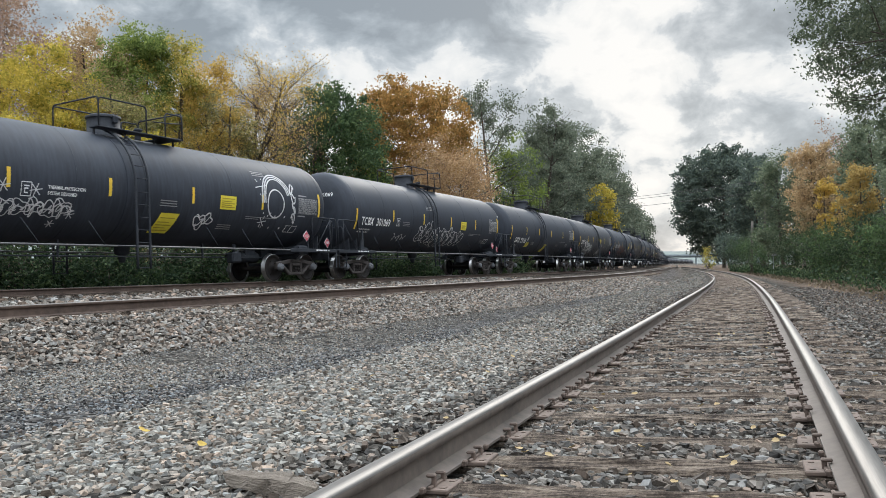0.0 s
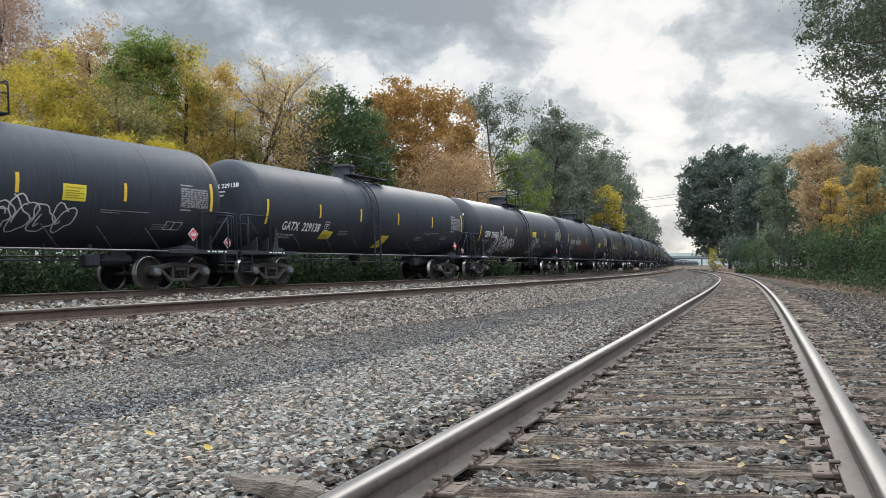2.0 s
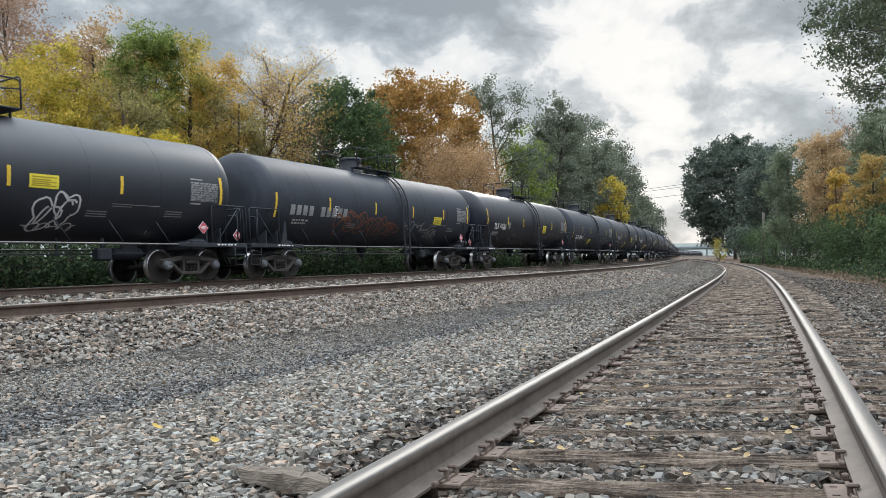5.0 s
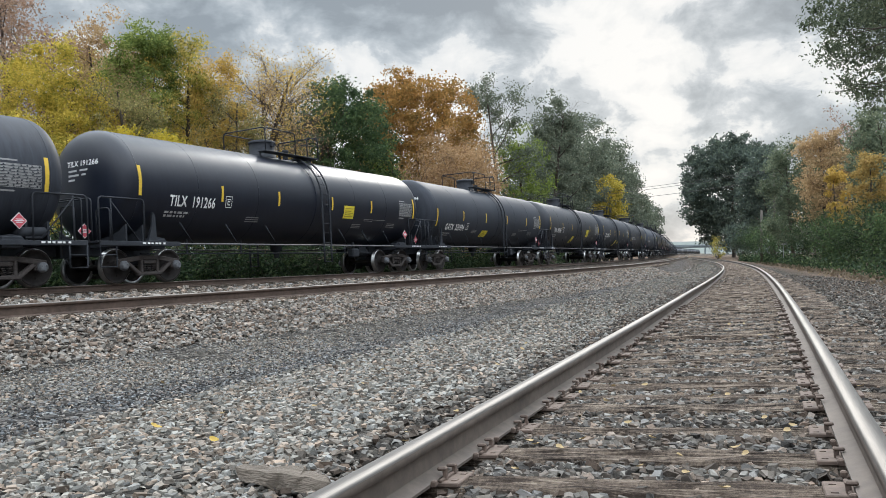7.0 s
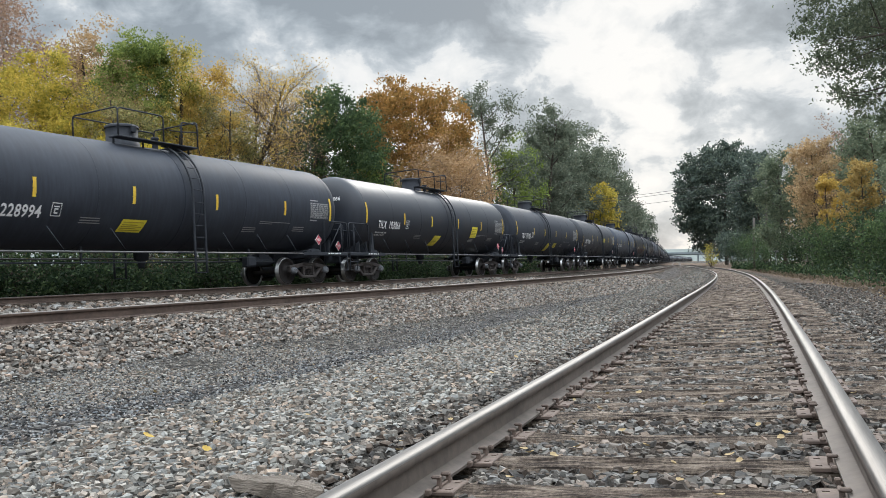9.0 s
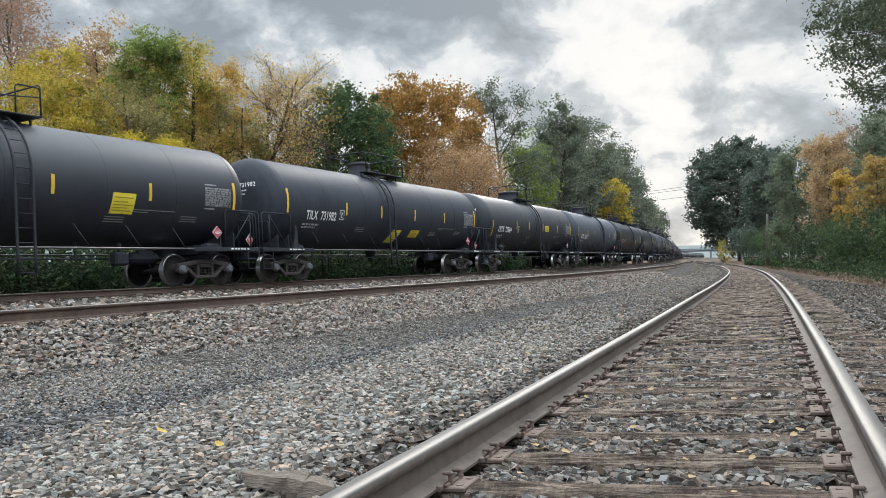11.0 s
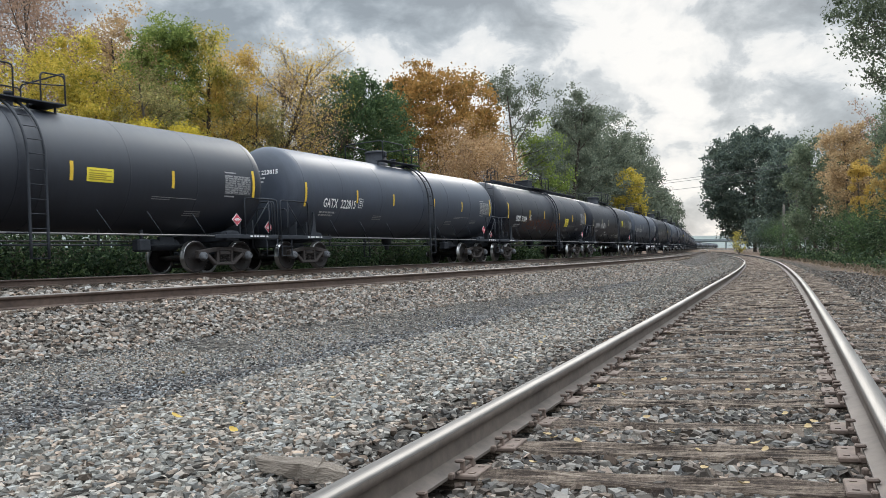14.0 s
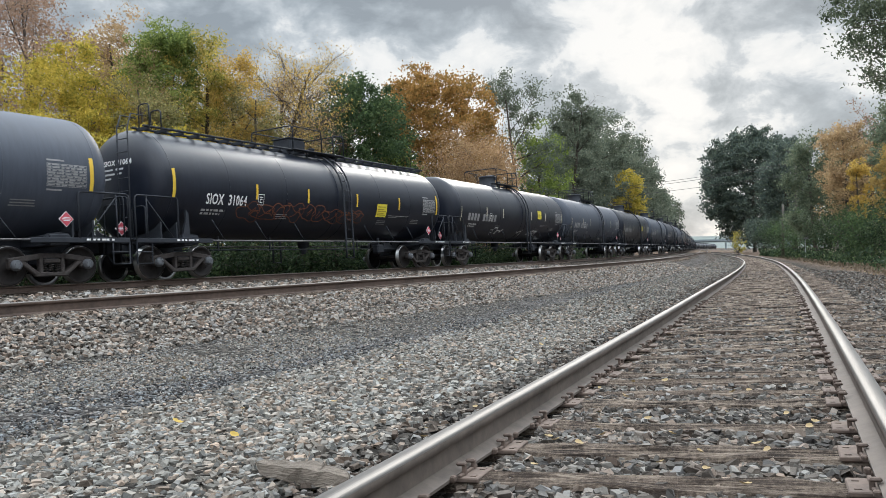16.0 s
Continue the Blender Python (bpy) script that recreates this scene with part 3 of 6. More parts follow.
def scatter(n, x0, x1, y0, y1, seed):
    r = np.random.default_rng(seed)
    return r.uniform(x0, x1, n), r.uniform(y0, y1, n), r


def in_view(x, y):
    """Keeps what lies ahead of the stand, within its wide outlook."""
    a = np.degrees(np.arctan2(-x, y))
    h = np.modf(np.abs(np.sin(x * 127.1 + y * 311.7) * 4375.5))[0]      # a ragged border
    return (a < 57 + 14 * h * h) & (a > -12 - 8 * h * h) & (y > 0.2) | (np.hypot(x, y) < 1.5)


def make_gravel():
    # siding bed
    x, y, r = scatter(165000, -2.2, 3.4, 0.6, 30, 11)
    x2, y2, _ = scatter(24000, -1.4, 0.6, 1.4, 7.5, 13)
    x, y = np.concatenate([x, x2]), np.concatenate([y, y2])
    d = np.hypot(x, y)
    ds = SIDE.offset(x, y) - SIDE_C
    keep = in_view(x, y) & (r.random(len(x)) < np.clip(1.35 - d / 16, 0.22, 1) * np.where(ds > 1.3, 0.6, 1.0))
    on_tie = np.zeros(len(x), bool)
    for s in SIDE_TIES:
        on_tie |= (np.abs(y - s) < 0.074 + 0.005 * np.clip(s - 4, 0, 8)) & (np.abs(ds) < 1.27)
    stray = np.where(ds < -0.85, 0.95, 0.03)
    keep &= (ds > -1.3) & ~(on_tie & (r.random(len(x)) > stray)) & (np.abs(np.abs(ds) - 0.752) > 0.10)
    x, y, d = x[keep], y[keep], d[keep]
    size = r.uniform(0.5, 1.0, len(x)) ** 1.4 * 0.040 * np.clip(d / 18, 1, 1.3)
    stones("siding_ballast", "loose grey crushed stone between and beside the ties", x, y, size, STONE_BROWN, 12)
    # open gravel left of the siding
    x, y, r = scatter(520000, -13.5, -1.1, 0.8, 40, 21)
    x2, y2, _ = scatter(62000, -6.3, -1.3, 1.2, 8.5, 24)          # a closer cover of stones nearby
    x3, y3, _ = scatter(80000, -12.0, 1.0, 40, 82, 25)           # and a thin one far off
    x, y = np.concatenate([x, x2, x3]), np.concatenate([y, y2, y3])
    ds, dm = SIDE.offset(x, y) - SIDE_C, MAIN.offset(x, y) - mid_off(y)
    d = np.hypot(x, y)
    keep = in_view(x, y) & (ds < -1.2) & (dm > 2.7) & (r.random(len(x)) < np.clip(1.6 - d / 10, 0.16, 1))
    x, y, ds, dm, d = (a[keep] for a in (x, y, ds, dm, d))
    fine = cinders(x, y, ds, dm)
    size = r.uniform(0.5, 1.0, len(x)) ** 1.5 * 0.036 * (1 - 0.30 * np.clip((-ds - 2.9) / 0.6, 0, 1)) * np.clip(d / 26, 1, 2.0)
    dark = r.random(len(x)) < np.clip(fine, 0, 0.93)
    stones("trackside_gravel", "coarse grey gravel beside the siding", x[~dark], y[~dark], size[~dark], STONE, 22)
    stones("cinder_gravel", "finer dark cinder gravel of the service way", x[dark], y[dark], size[dark], GRIT, 23)
    # main line shoulder
    r = np.random.default_rng(31)
    n = 105000
    s, o = r.uniform(-4, 44, n), r.uniform(-2.6, 3.3, n)
    x, y, _ = MAIN.at(s, mid_off(s) + o)
    keep = in_view(x, y) & (np.abs(o - 0.752) > 0.10) & ((o > 0.7) | (r.random(n) < 0.25)) & (r.random(n) < np.clip(1.6 - np.hypot(x, y) / 26, 0.3, 1))
    x, y = x[keep], y[keep]
    stones("shoulder_ballast", "warm grey crushed stone on the main line shoulder", x, y, r.uniform(0.030, 0.058, len(x)) * np.clip(np.hypot(x, y) / 24, 1, 1.5), STONE_WARM, 32, 0.0, 0.5)
    r = np.random.default_rng(41)
    n = 6000
    s, o = r.uniform(2, 40, n), r.uniform(-6.0, -2.6, n)
    x, y, _ = MAIN.at(s, mid_off(s) + o)
    keep = in_view(x, y)
    stones("track_centre_gravel", "warm grey crushed stone between two tracks", x[keep], y[keep], r.uniform(0.06, 0.11, keep.sum()), STONE_WARM, 42)


make_gravel()


# ---------------------------------------------------------------- trees
def tubes(lines):
    """Many tapered boughs in one array; lines: (points (k, 3), radii (k,))."""
    V, F, o = [], [], 0
    for p, rad in lines:
        n = 6 if rad[0] > 0.06 else 3
        ang = np.arange(n) * 2 * np.pi / n
        d = np.gradient(p, axis=0)
        d /= np.linalg.norm(d, axis=1)[:, None] + 1e-9
        ref = np.where(np.abs(d[:, 2:3]) > 0.9, np.array([[1.0, 0, 0]]), np.array([[0, 0, 1.0]]))
        a = np.cross(d, ref)
        a /= np.linalg.norm(a, axis=1)[:, None] + 1e-9
        b = np.cross(d, a)
        ring = p[:, None] + rad[:, None, None] * (np.cos(ang)[None, :, None] * a[:, None] + np.sin(ang)[None, :, None] * b[:, None])
        k = len(p)
        V.append(ring.reshape(-1, 3))
        i, j = np.meshgrid(np.arange(k - 1), np.arange(n), indexing="ij")
        F.append(np.stack([o + i * n + j, o + i * n + (j + 1) % n, o + (i + 1) * n + (j + 1) % n, o + (i + 1) * n + j], -1).reshape(-1, 4))
        o += k * n
    return np.concatenate(V), np.concatenate(F)


def leaves(pos, size, r, droop=0.0, slim=0.33):
    """Folded leaf blades: two triangles each, turned at random."""
    n = len(pos)
    u = r.normal(size=(n, 3))
    u[:, 2] -= droop
    u /= np.linalg.norm(u, axis=1)[:, None]
    w = np.cross(u, r.normal(size=(n, 3)))
    w /= np.linalg.norm(w, axis=1)[:, None] + 1e-9
    nn = np.cross(u, w)
    s = (size * r.uniform(0.6, 1.3, n))[:, None]
    v = np.stack([pos - u * s * 0.5, pos + w * s * slim + nn * s * 0.12, pos + u * s * 0.55, pos - w * s * slim + nn * s * 0.12], 1)
    f = np.array([[0, 1, 2], [0, 2, 3]])[None] + 4 * np.arange(n)[:, None, None]
    return v.reshape(-1, 3), f.reshape(-1, 3)


def bough(p0, d, length, r, bend=0.25, k=5, lift=0.0):
    pts = [np.array(p0, float)]
    d = np.array(d, float) / np.linalg.norm(d)
    for _ in range(k - 1):
        d = d + r.normal(0, bend / k * 1.6, 3) + np.array([0, 0, lift / k])
        d /= np.linalg.norm(d)
        pts.append(pts[-1] + d * length / (k - 1))
    return np.array(pts), d


def tree(name, label, x, y, h, rad, low, mat, count, leaf, seed, bark=None, limbs=16, twigs=5, droop=0.0, z=None, puff=0.11, bare=0.0, stems=1, fill=0):
    """A tapered trunk with limbs and twigs; the crown's leaves hang in clumps along the twigs. low: where the crown begins."""
    r = np.random.default_rng(seed)
    z0 = float(ground_z(np.array([float(x)]), np.array([float(y)]))[0]) - 0.05 if z is None else z
    T = tagged(new(name), label, "bush" if "bush" in name or "shrub" in name else "tree")
    T.matrix_basis = Matrix.Translation((x, y, z0))
    H = h - z0
    lo = low - z0 if low > 0 else 0.15
    lines, clumps, weight = [], [], []
    cz, rz = (lo + H) / 2, (H - lo) / 2
    for st in range(stems):
        lean = r.normal(0, 0.06 if stems == 1 else 0.28, 2)
        tp, _ = bough((0, 0, 0), (lean[0], lean[1], 1), H * (0.74 if fill > 250 else 0.86), r, 0.18, 9)
        tr0 = 0.016 * H + 0.03 if stems == 1 else 0.009 * H + 0.015
        lines.append((tp, np.linspace(tr0, tr0 * 0.15, 9)))
        for i in range(limbs):
            f = min(0.98, max(lo / H * 0.75, 0.08) + (i + r.random()) / limbs * 0.85)
            q = f * 8
            a, b = int(min(q, 7)), q - int(min(q, 7))
            p0 = tp[a] * (1 - b) + tp[a + 1] * b
            az = i * 2.4 + r.normal(0, 0.35)
            zz = np.clip((p0[2] + 0.12 * H - cz) / rz, -0.9, 0.92)
            reach = rad * math.sqrt(1 - zz * zz) * r.uniform(0.72, 1.12) * (0.62 if fill > 250 else 1.0)
            el = r.uniform(0.15, 0.6) + 0.5 * max(0, f - 0.5)
            lp, d = bough(p0, (math.cos(az), math.sin(az), math.tan(el)), reach / math.cos(el), r, 0.35, 6, 0.1)
            r0 = tr0 * (1 - 0.8 * f) * 0.5
            lines.append((lp, np.linspace(r0, r0 * 0.2, 6)))
            for j in range(twigs):
                b0 = 1.2 + 3.8 * (j + r.random()) / twigs
                k = int(min(b0, 4))
                p1 = lp[k] + (lp[k + 1] - lp[k]) * (b0 - k)
                d2 = (lp[k + 1] - lp[k]) / (np.linalg.norm(lp[k + 1] - lp[k]) + 1e-9) + r.normal(0, 0.75, 3) + np.array([0, 0, 0.15])
                wp, _ = bough(p1, d2, rad * r.uniform(0.25, 0.5), r, 0.4, 4, -droop * 0.4)
                lines.append((wp, np.linspace(max(r0 * 0.3, 0.006), 0.004, 4)))
                if r.random() >= bare:
                    clumps += [wp[1], wp[2], wp[3]]
                    weight += [0.7, 1.0, 1.0] if fill < 100 else [0.3, 0.4, 0.4] if fill < 250 else [0.08, 0.1, 0.1]
    if fill:
        # leaf masses between the boughs; the crown's radius swells and shrinks with direction
        u = r.normal(size=(fill, 3))
        u /= np.linalg.norm(u, axis=1)[:, None]
        ph = r.uniform(0, 6, 4)
        az = np.arctan2(u[:, 1], u[:, 0])
        lump = 1 + 0.10 * np.sin(3 * az + ph[0] + 2 * u[:, 2]) + 0.09 * np.sin(5 * az + ph[1] - 4 * u[:, 2]) + 0.08 * np.sin(7 * u[:, 2] + ph[2])
        lump = lump if fill < 400 else 1 + 0.45 * (lump - 1)
        k = (r.uniform(0.25, 1, fill) ** 0.45 * lump * 0.93)[:, None]
        clumps += list(u * k * np.array([rad, rad, rz]) + np.array([0, 0, cz]))
        weight += [1.0] * fill
    v, f = tubes(lines)
    put("trunk", bulk("trunk", v, f, bark or BARK, True), T)
    if count:
        clumps, weight = np.array(clumps), np.array(weight)
        if fill:                               # twigs that stick out of a full crown stay bare
            out = (clumps[:, 0] ** 2 + clumps[:, 1] ** 2) / rad ** 2 + ((clumps[:, 2] - cz) / rz) ** 2
            weight = np.where(out > 1.12, 0.0, weight)
        pick = r.choice(len(clumps), count, p=weight / weight.sum())
        pos = clumps[pick] + r.normal(0, 1, (count, 3)) * rad * puff * np.array([1, 1, 0.75]) * r.uniform(0.5, 1.3, (len(clumps), 1))[pick]
        pos[:, 2] = np.maximum(pos[:, 2], 0.05)
        lv, lf = leaves(pos, np.full(count, leaf), r, droop, 0.27 if mat is L_LOCUST else 0.33)
        put("crown", bulk("crown", lv, lf, mat), T)
    return T


def shrub(name, label, x, y, h, rad, mat, count, leaf, seed, z=None):
    return tree(name, label, x, y, h, rad, 0.0, mat, count, leaf, seed, BARK, 7, 4, 0.0, z, 0.16, 0.0, 4, 26)


def make_woods():
    y_ = "autumn tree with thinning yellow leaves"
    o_ = "autumn tree with olive and yellow leaves"
    # behind the far track, from the near end outwards
    def full(label, x, y, h, rad, low, mat, count, leaf, seed, fill=90, puff=0.13, **kw):
        return tree("tree", label, x, y, h, rad, low, mat, count, leaf, seed, fill=fill, puff=puff, **kw)

    tree("tree", "autumn tree with sparse faded brown leaves", -32.5, 26.5, 14.6, 3.8, 3, L_MAUVE, 34000, 0.12, 101, TWIG, 24, 8, fill=170)
    full("autumn tree with olive and yellow leaves", -26.9, 23.4, 9.7, 2.5, 2.4, L_YELLOW, 30000, 0.11, 102, 110, 0.11)
    full("autumn tree with rust-brown and yellow leaves", -28.6, 28.6, 12.6, 2.6, 2, L_BROWN, 34000, 0.115, 103, 130, 0.12)
    full("young tree still green above yellow boughs", -25.9, 27.4, 11.6, 1.75, 6, L_MID, 20000, 0.11, 104, 90, 0.12)
    full("autumn tree with rust-brown and yellow leaves", -26.6, 26.6, 10.0, 2.0, 1, L_BROWN, 15000, 0.10, 129, 60)
    full(y_, -29.8, 20.0, 9.4, 3.2, 0.5, L_YELLOW, 15000, 0.14, 105)
    full(o_, -24.6, 28.6, 11.5, 1.9, 1.6, L_OLIVE, 26000, 0.105, 106, 100, 0.12)
    full("autumn tree with gold leaves on slender twigs", -23.8, 30.2, 10.8, 1.9, 2.0, L_GOLD, 22000, 0.095, 107, 80, bark=TWIG, limbs=22, twigs=8)
    tree("tree", "half bare autumn tree with few tan leaves", -24.2, 32.2, 11.9, 2.5, 1.5, L_GOLD, 17000, 0.08, 108, TWIG, 46, 18, 0, None, 0.13, 0.1)
    tree("tree", "nearly bare tree with pale twigs and gold leaves", -23.2, 32.6, 10.6, 2.0, 1.2, L_BROWN, 10000, 0.08, 148, TWIG, 40, 16, 0, None, 0.14, 0.2)
    tree("tree", "nearly bare tree with pale twigs", -23.6, 34.6, 11.2, 2.4, 1.0, L_PINK, 4200, 0.075, 109, TWIG, 46, 18, 0, None, 0.12, 0.3)
    tree("tree", "bare tree with pale twigs", -23.5, 37.6, 10.9, 1.7, 1.0, L_PINK, 900, 0.07, 149, TWIG, 40, 16, 0, None, 0.12, 0.5)
    full("autumn tree with dull olive leaves", -22.9, 29.6, 9.2, 1.8, 0.5, L_DUSK, 16000, 0.09, 110, 60)
    full("autumn tree with dull olive leaves", -24.6, 25.6, 9.0, 2.1, 0.3, L_DUSK, 20000, 0.095, 111, 60)
    full(o_, -33.5, 33.0, 12.0, 4.0, 1.0, L_OLIVE, 9000, 0.24, 112)
    full(o_, -29.5, 35.5, 9.4, 3.6, 0.5, L_DUSK, 8000, 0.24, 142)
    full("leafy green thicket at the wood's edge", -24.6, 35.2, 6.6, 2.0, 0.3, L_MID, 9000, 0.11, 143, 50)
    shrub("bush", "leafy green bush at the wood's edge", -22.4, 33.0, 6.0, 1.5, L_MID, 6000, 0.10, 141)
    tree("bush", "bright yellow bush beside the track", -21.9, 22.9, 5.7, 1.5, 2.4, L_LEMON, 13000, 0.085, 113, BARK, 7, 4, 0.0, None, 0.16, 0.0, 3, 26)
    tree("bush", "yellow bush beside the track", -23.4, 20.0, 5.7, 1.9, 2.0, L_YELLOW, 14000, 0.085, 114, BARK, 7, 4, 0.0, None, 0.16, 0.0, 3, 26)
    full("dense dark green maple", -22.8, 39.7, 11.6, 3.6, 1.2, L_GREEN, 50000, 0.15, 115, 420, 0.075, limbs=22, twigs=6)
    full("dense orange autumn maple", -24.1, 53.5, 15.2, 5.5, 2.0, L_ORANGE, 56000, 0.20, 116, 620, 0.055, limbs=22, twigs=6)
    tree("bush", "bare-twigged bush with tan pink leaves", -19.6, 49.5, 9.6, 3.9, 0.8, L_PINK, 32000, 0.125, 117, TWIG, 22, 11, 0, None, 0.09, 0.0, 3, 260)
    shrub("bush", "light green bush below the maples", -20.4, 40.5, 7.0, 1.6, L_FRESH, 6000, 0.15, 118)
    tree("tree", "thin grey-green tree with open crown", -20.9, 63.0, 16.0, 3.3, 5, L_HAZE_GREY, 13000, 0.17, 119, None, 20, 8, 0, None, 0.09, 0.1)
    full("fresh green tree behind the cars", -19.6, 66.0, 12.4, 2.4, 1, L_FRESH, 11000, 0.2, 120, 70)
    full("grey-green tree with ragged crown", -20.8, 80.0, 17.6, 3.0, 6, L_HAZE_GREY, 16000, 0.21, 121, 60)
    full("grey-green tree with ragged crown", -21.4, 100.0, 19.6, 3.6, 7, L_HAZE_GREY, 14000, 0.25, 122, 60)
    full("dark grey-green tree behind the train", -23.6, 90.0, 16.0, 5.2, 0.5, L_HAZE_GREY, 34000, 0.27, 123, 240, 0.1)
    full("dark grey-green tree behind the train", -24.0, 112.0, 17.5, 5.6, 0.5, L_HAZE_GREY, 26000, 0.32, 144, 200, 0.1)
    full("grey-green tree with ragged crown", -24.0, 130.0, 20.6, 4.2, 4, L_HAZE_GREY, 15000, 0.32, 124, 80)
    full("yellowing tree beyond the cars", -20.7, 107.0, 12.6, 3.3, 1, L_YELLOW, 15000, 0.28, 125, 120, 0.1)
    full("dark green tree far along the line", -30.0, 172.0, 21.5, 5.8, 1, L_HAZE_GREY, 16000, 0.44, 126, 120)
    full("dark green tree far along the line", -37.5, 230.0, 20.0, 6.5, 1, L_HAZE_GREY, 12000, 0.62, 127, 120)
    full("dark green tree far along the line", -47.5, 310.0, 22.0, 8.0, 1, L_HAZE_GREY, 12000, 0.8, 128, 120)
    full("grey-green tree far along the line, paled by haze", -46.0, 345.0, 23.0, 5.5, 5, L_HAZE_GREY, 3000, 0.8, 147, 40)
    # right of the siding
    full("dense dark green maple beside the line", -6.5, 160.0, 24.4, 10.4, 0.6, L_HAZE_BLUE, 64000, 0.44, 131, 800, 0.05, limbs=24, twigs=7)
    full("dark green tree dulled by haze", 0.2, 118.0, 15.8, 4.3, 0.5, L_HAZE_BLUE, 12000, 0.38, 132, 110)
    full("olive tree at the edge of the wood", 1.9, 74.0, 10.6, 2.5, 0.5, L_LOCUST, 16000, 0.2, 133, 90)
    full("autumn tree with rust-brown leaves", 3.4, 62.0, 9.6, 2.2, 2.5, L_BROWN, 13000, 0.15, 134, 60)
    full("autumn tree with gold leaves on the wood's edge", 4.3, 57.0, 6.4, 0.9, 2.2, L_GOLD, 3600, 0.14, 151, 30)
    tree("tree", "nearly bare tree with pale twigs", 5.2, 64.0, 10.9, 2.6, 1.5, L_MAUVE, 6000, 0.13, 135, TWIG, 22, 9, 0, None, 0.12, 0.35)
    full("yellow autumn tree overhung with vines", 4.7, 46.5, 6.2, 1.0, 1.4, L_AMBER, 6000, 0.12, 136, 40)
    full("dark green tree at the edge of the wood", 6.8, 50.0, 9.4, 2.5, 0.5, L_LOCUST, 12000, 0.2, 137, 90)
    full("dark green tree at the edge of the wood", 7.6, 41.0, 8.4, 2.4, 0.5, L_LOCUST, 12000, 0.18, 138, 90)
    full("dark green tree behind the wood's edge", 8.5, 62.0, 11.0, 3.4, 0.5, L_LOCUST, 9000, 0.28, 145, 90)
    full("dark green tree behind the wood's edge", 6.5, 85.0, 11.5, 4.0, 0.5, L_GREEN, 9000, 0.33, 146, 90)
    tree("tree", "tall feathery locust tree overhanging the siding", 5.9, 26.6, 15.6, 5.3, 3.4, L_LOCUST, 120000, 0.115, 139, None, 30, 8, 0.6, None, 0.048, 0, 1, 1000)
    for k, (x, y, h, rr) in enumerate([(3.0, 60, 3.4, 2.2), (4.2, 50, 3.2, 1.9), (5.0, 44, 3.0, 1.8), (5.4, 38, 2.8, 1.7), (5.9, 33, 2.4, 1.5), (0.6, 84, 4.2, 2.6), (-1.6, 104, 4.0, 2.5)]):
        shrub("bush", "green bush at the foot of the trees", x, y, h, rr, L_GREEN if k % 2 else WEED, 7000, 0.12, 150 + k)
    shrub("bush", "small yellow-green sapling by the line", -6.9, 118, 3.6, 1.0, L_OLIVE, 800, 0.18, 160)
    shrub("bush", "dark bush under the big maple", -4.4, 132, 5.2, 3.0, L_HAZE_BLUE, 3600, 0.3, 161)


make_woods()


def make_weeds():
    """Low undergrowth behind the far track, seen under the cars."""
    r = np.random.default_rng(61)
    for k in range(44):
        s = 4 + k * 1.1 + r.normal(0, 0.3) if k < 38 else 46 + (k - 38) * 7
        x, y, _ = MAIN.at(s, FAR_C - r.uniform(3.4, 4.6))
        hgt = r.uniform(1.5, 2.5)
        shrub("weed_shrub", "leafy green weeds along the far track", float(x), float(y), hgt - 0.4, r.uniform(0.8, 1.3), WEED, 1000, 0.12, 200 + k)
    pos = []
    for s0, s1, off, n in ((0, 120, 7.5, 26000),):
        s = r.uniform(s0, s1, n)
        x, y, _ = MAIN.at(s, FAR_C - off - r.uniform(-2.3, 4, n))
        pos.append(np.stack([x, y, ground_z(x, y) + r.uniform(0, 1, n) ** 1.6 * 2.6], -1))
    s = r.uniform(-2, 60, 30000)
    x, y, _ = MAIN.at(s, FAR_C - r.uniform(2.6, 5.0, 30000))
    pos.append(np.stack([x, y, ground_z(x, y) + r.uniform(0, 1, 30000) ** 0.8 * (0.7 + 1.6 * np.abs(np.sin(s * 0.61) * np.sin(s * 0.27 + 1.0)) + 0.4 * np.sin(s * 2.3) ** 2)], -1))
    pos = np.concatenate(pos)
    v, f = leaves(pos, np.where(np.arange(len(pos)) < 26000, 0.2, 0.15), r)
    tagged(new("undergrowth", bulk("undergrowth", v, f, WEED)), "shade-dark leafy undergrowth at the foot of the wood", "undergrowth", "", "stuff")


make_weeds()


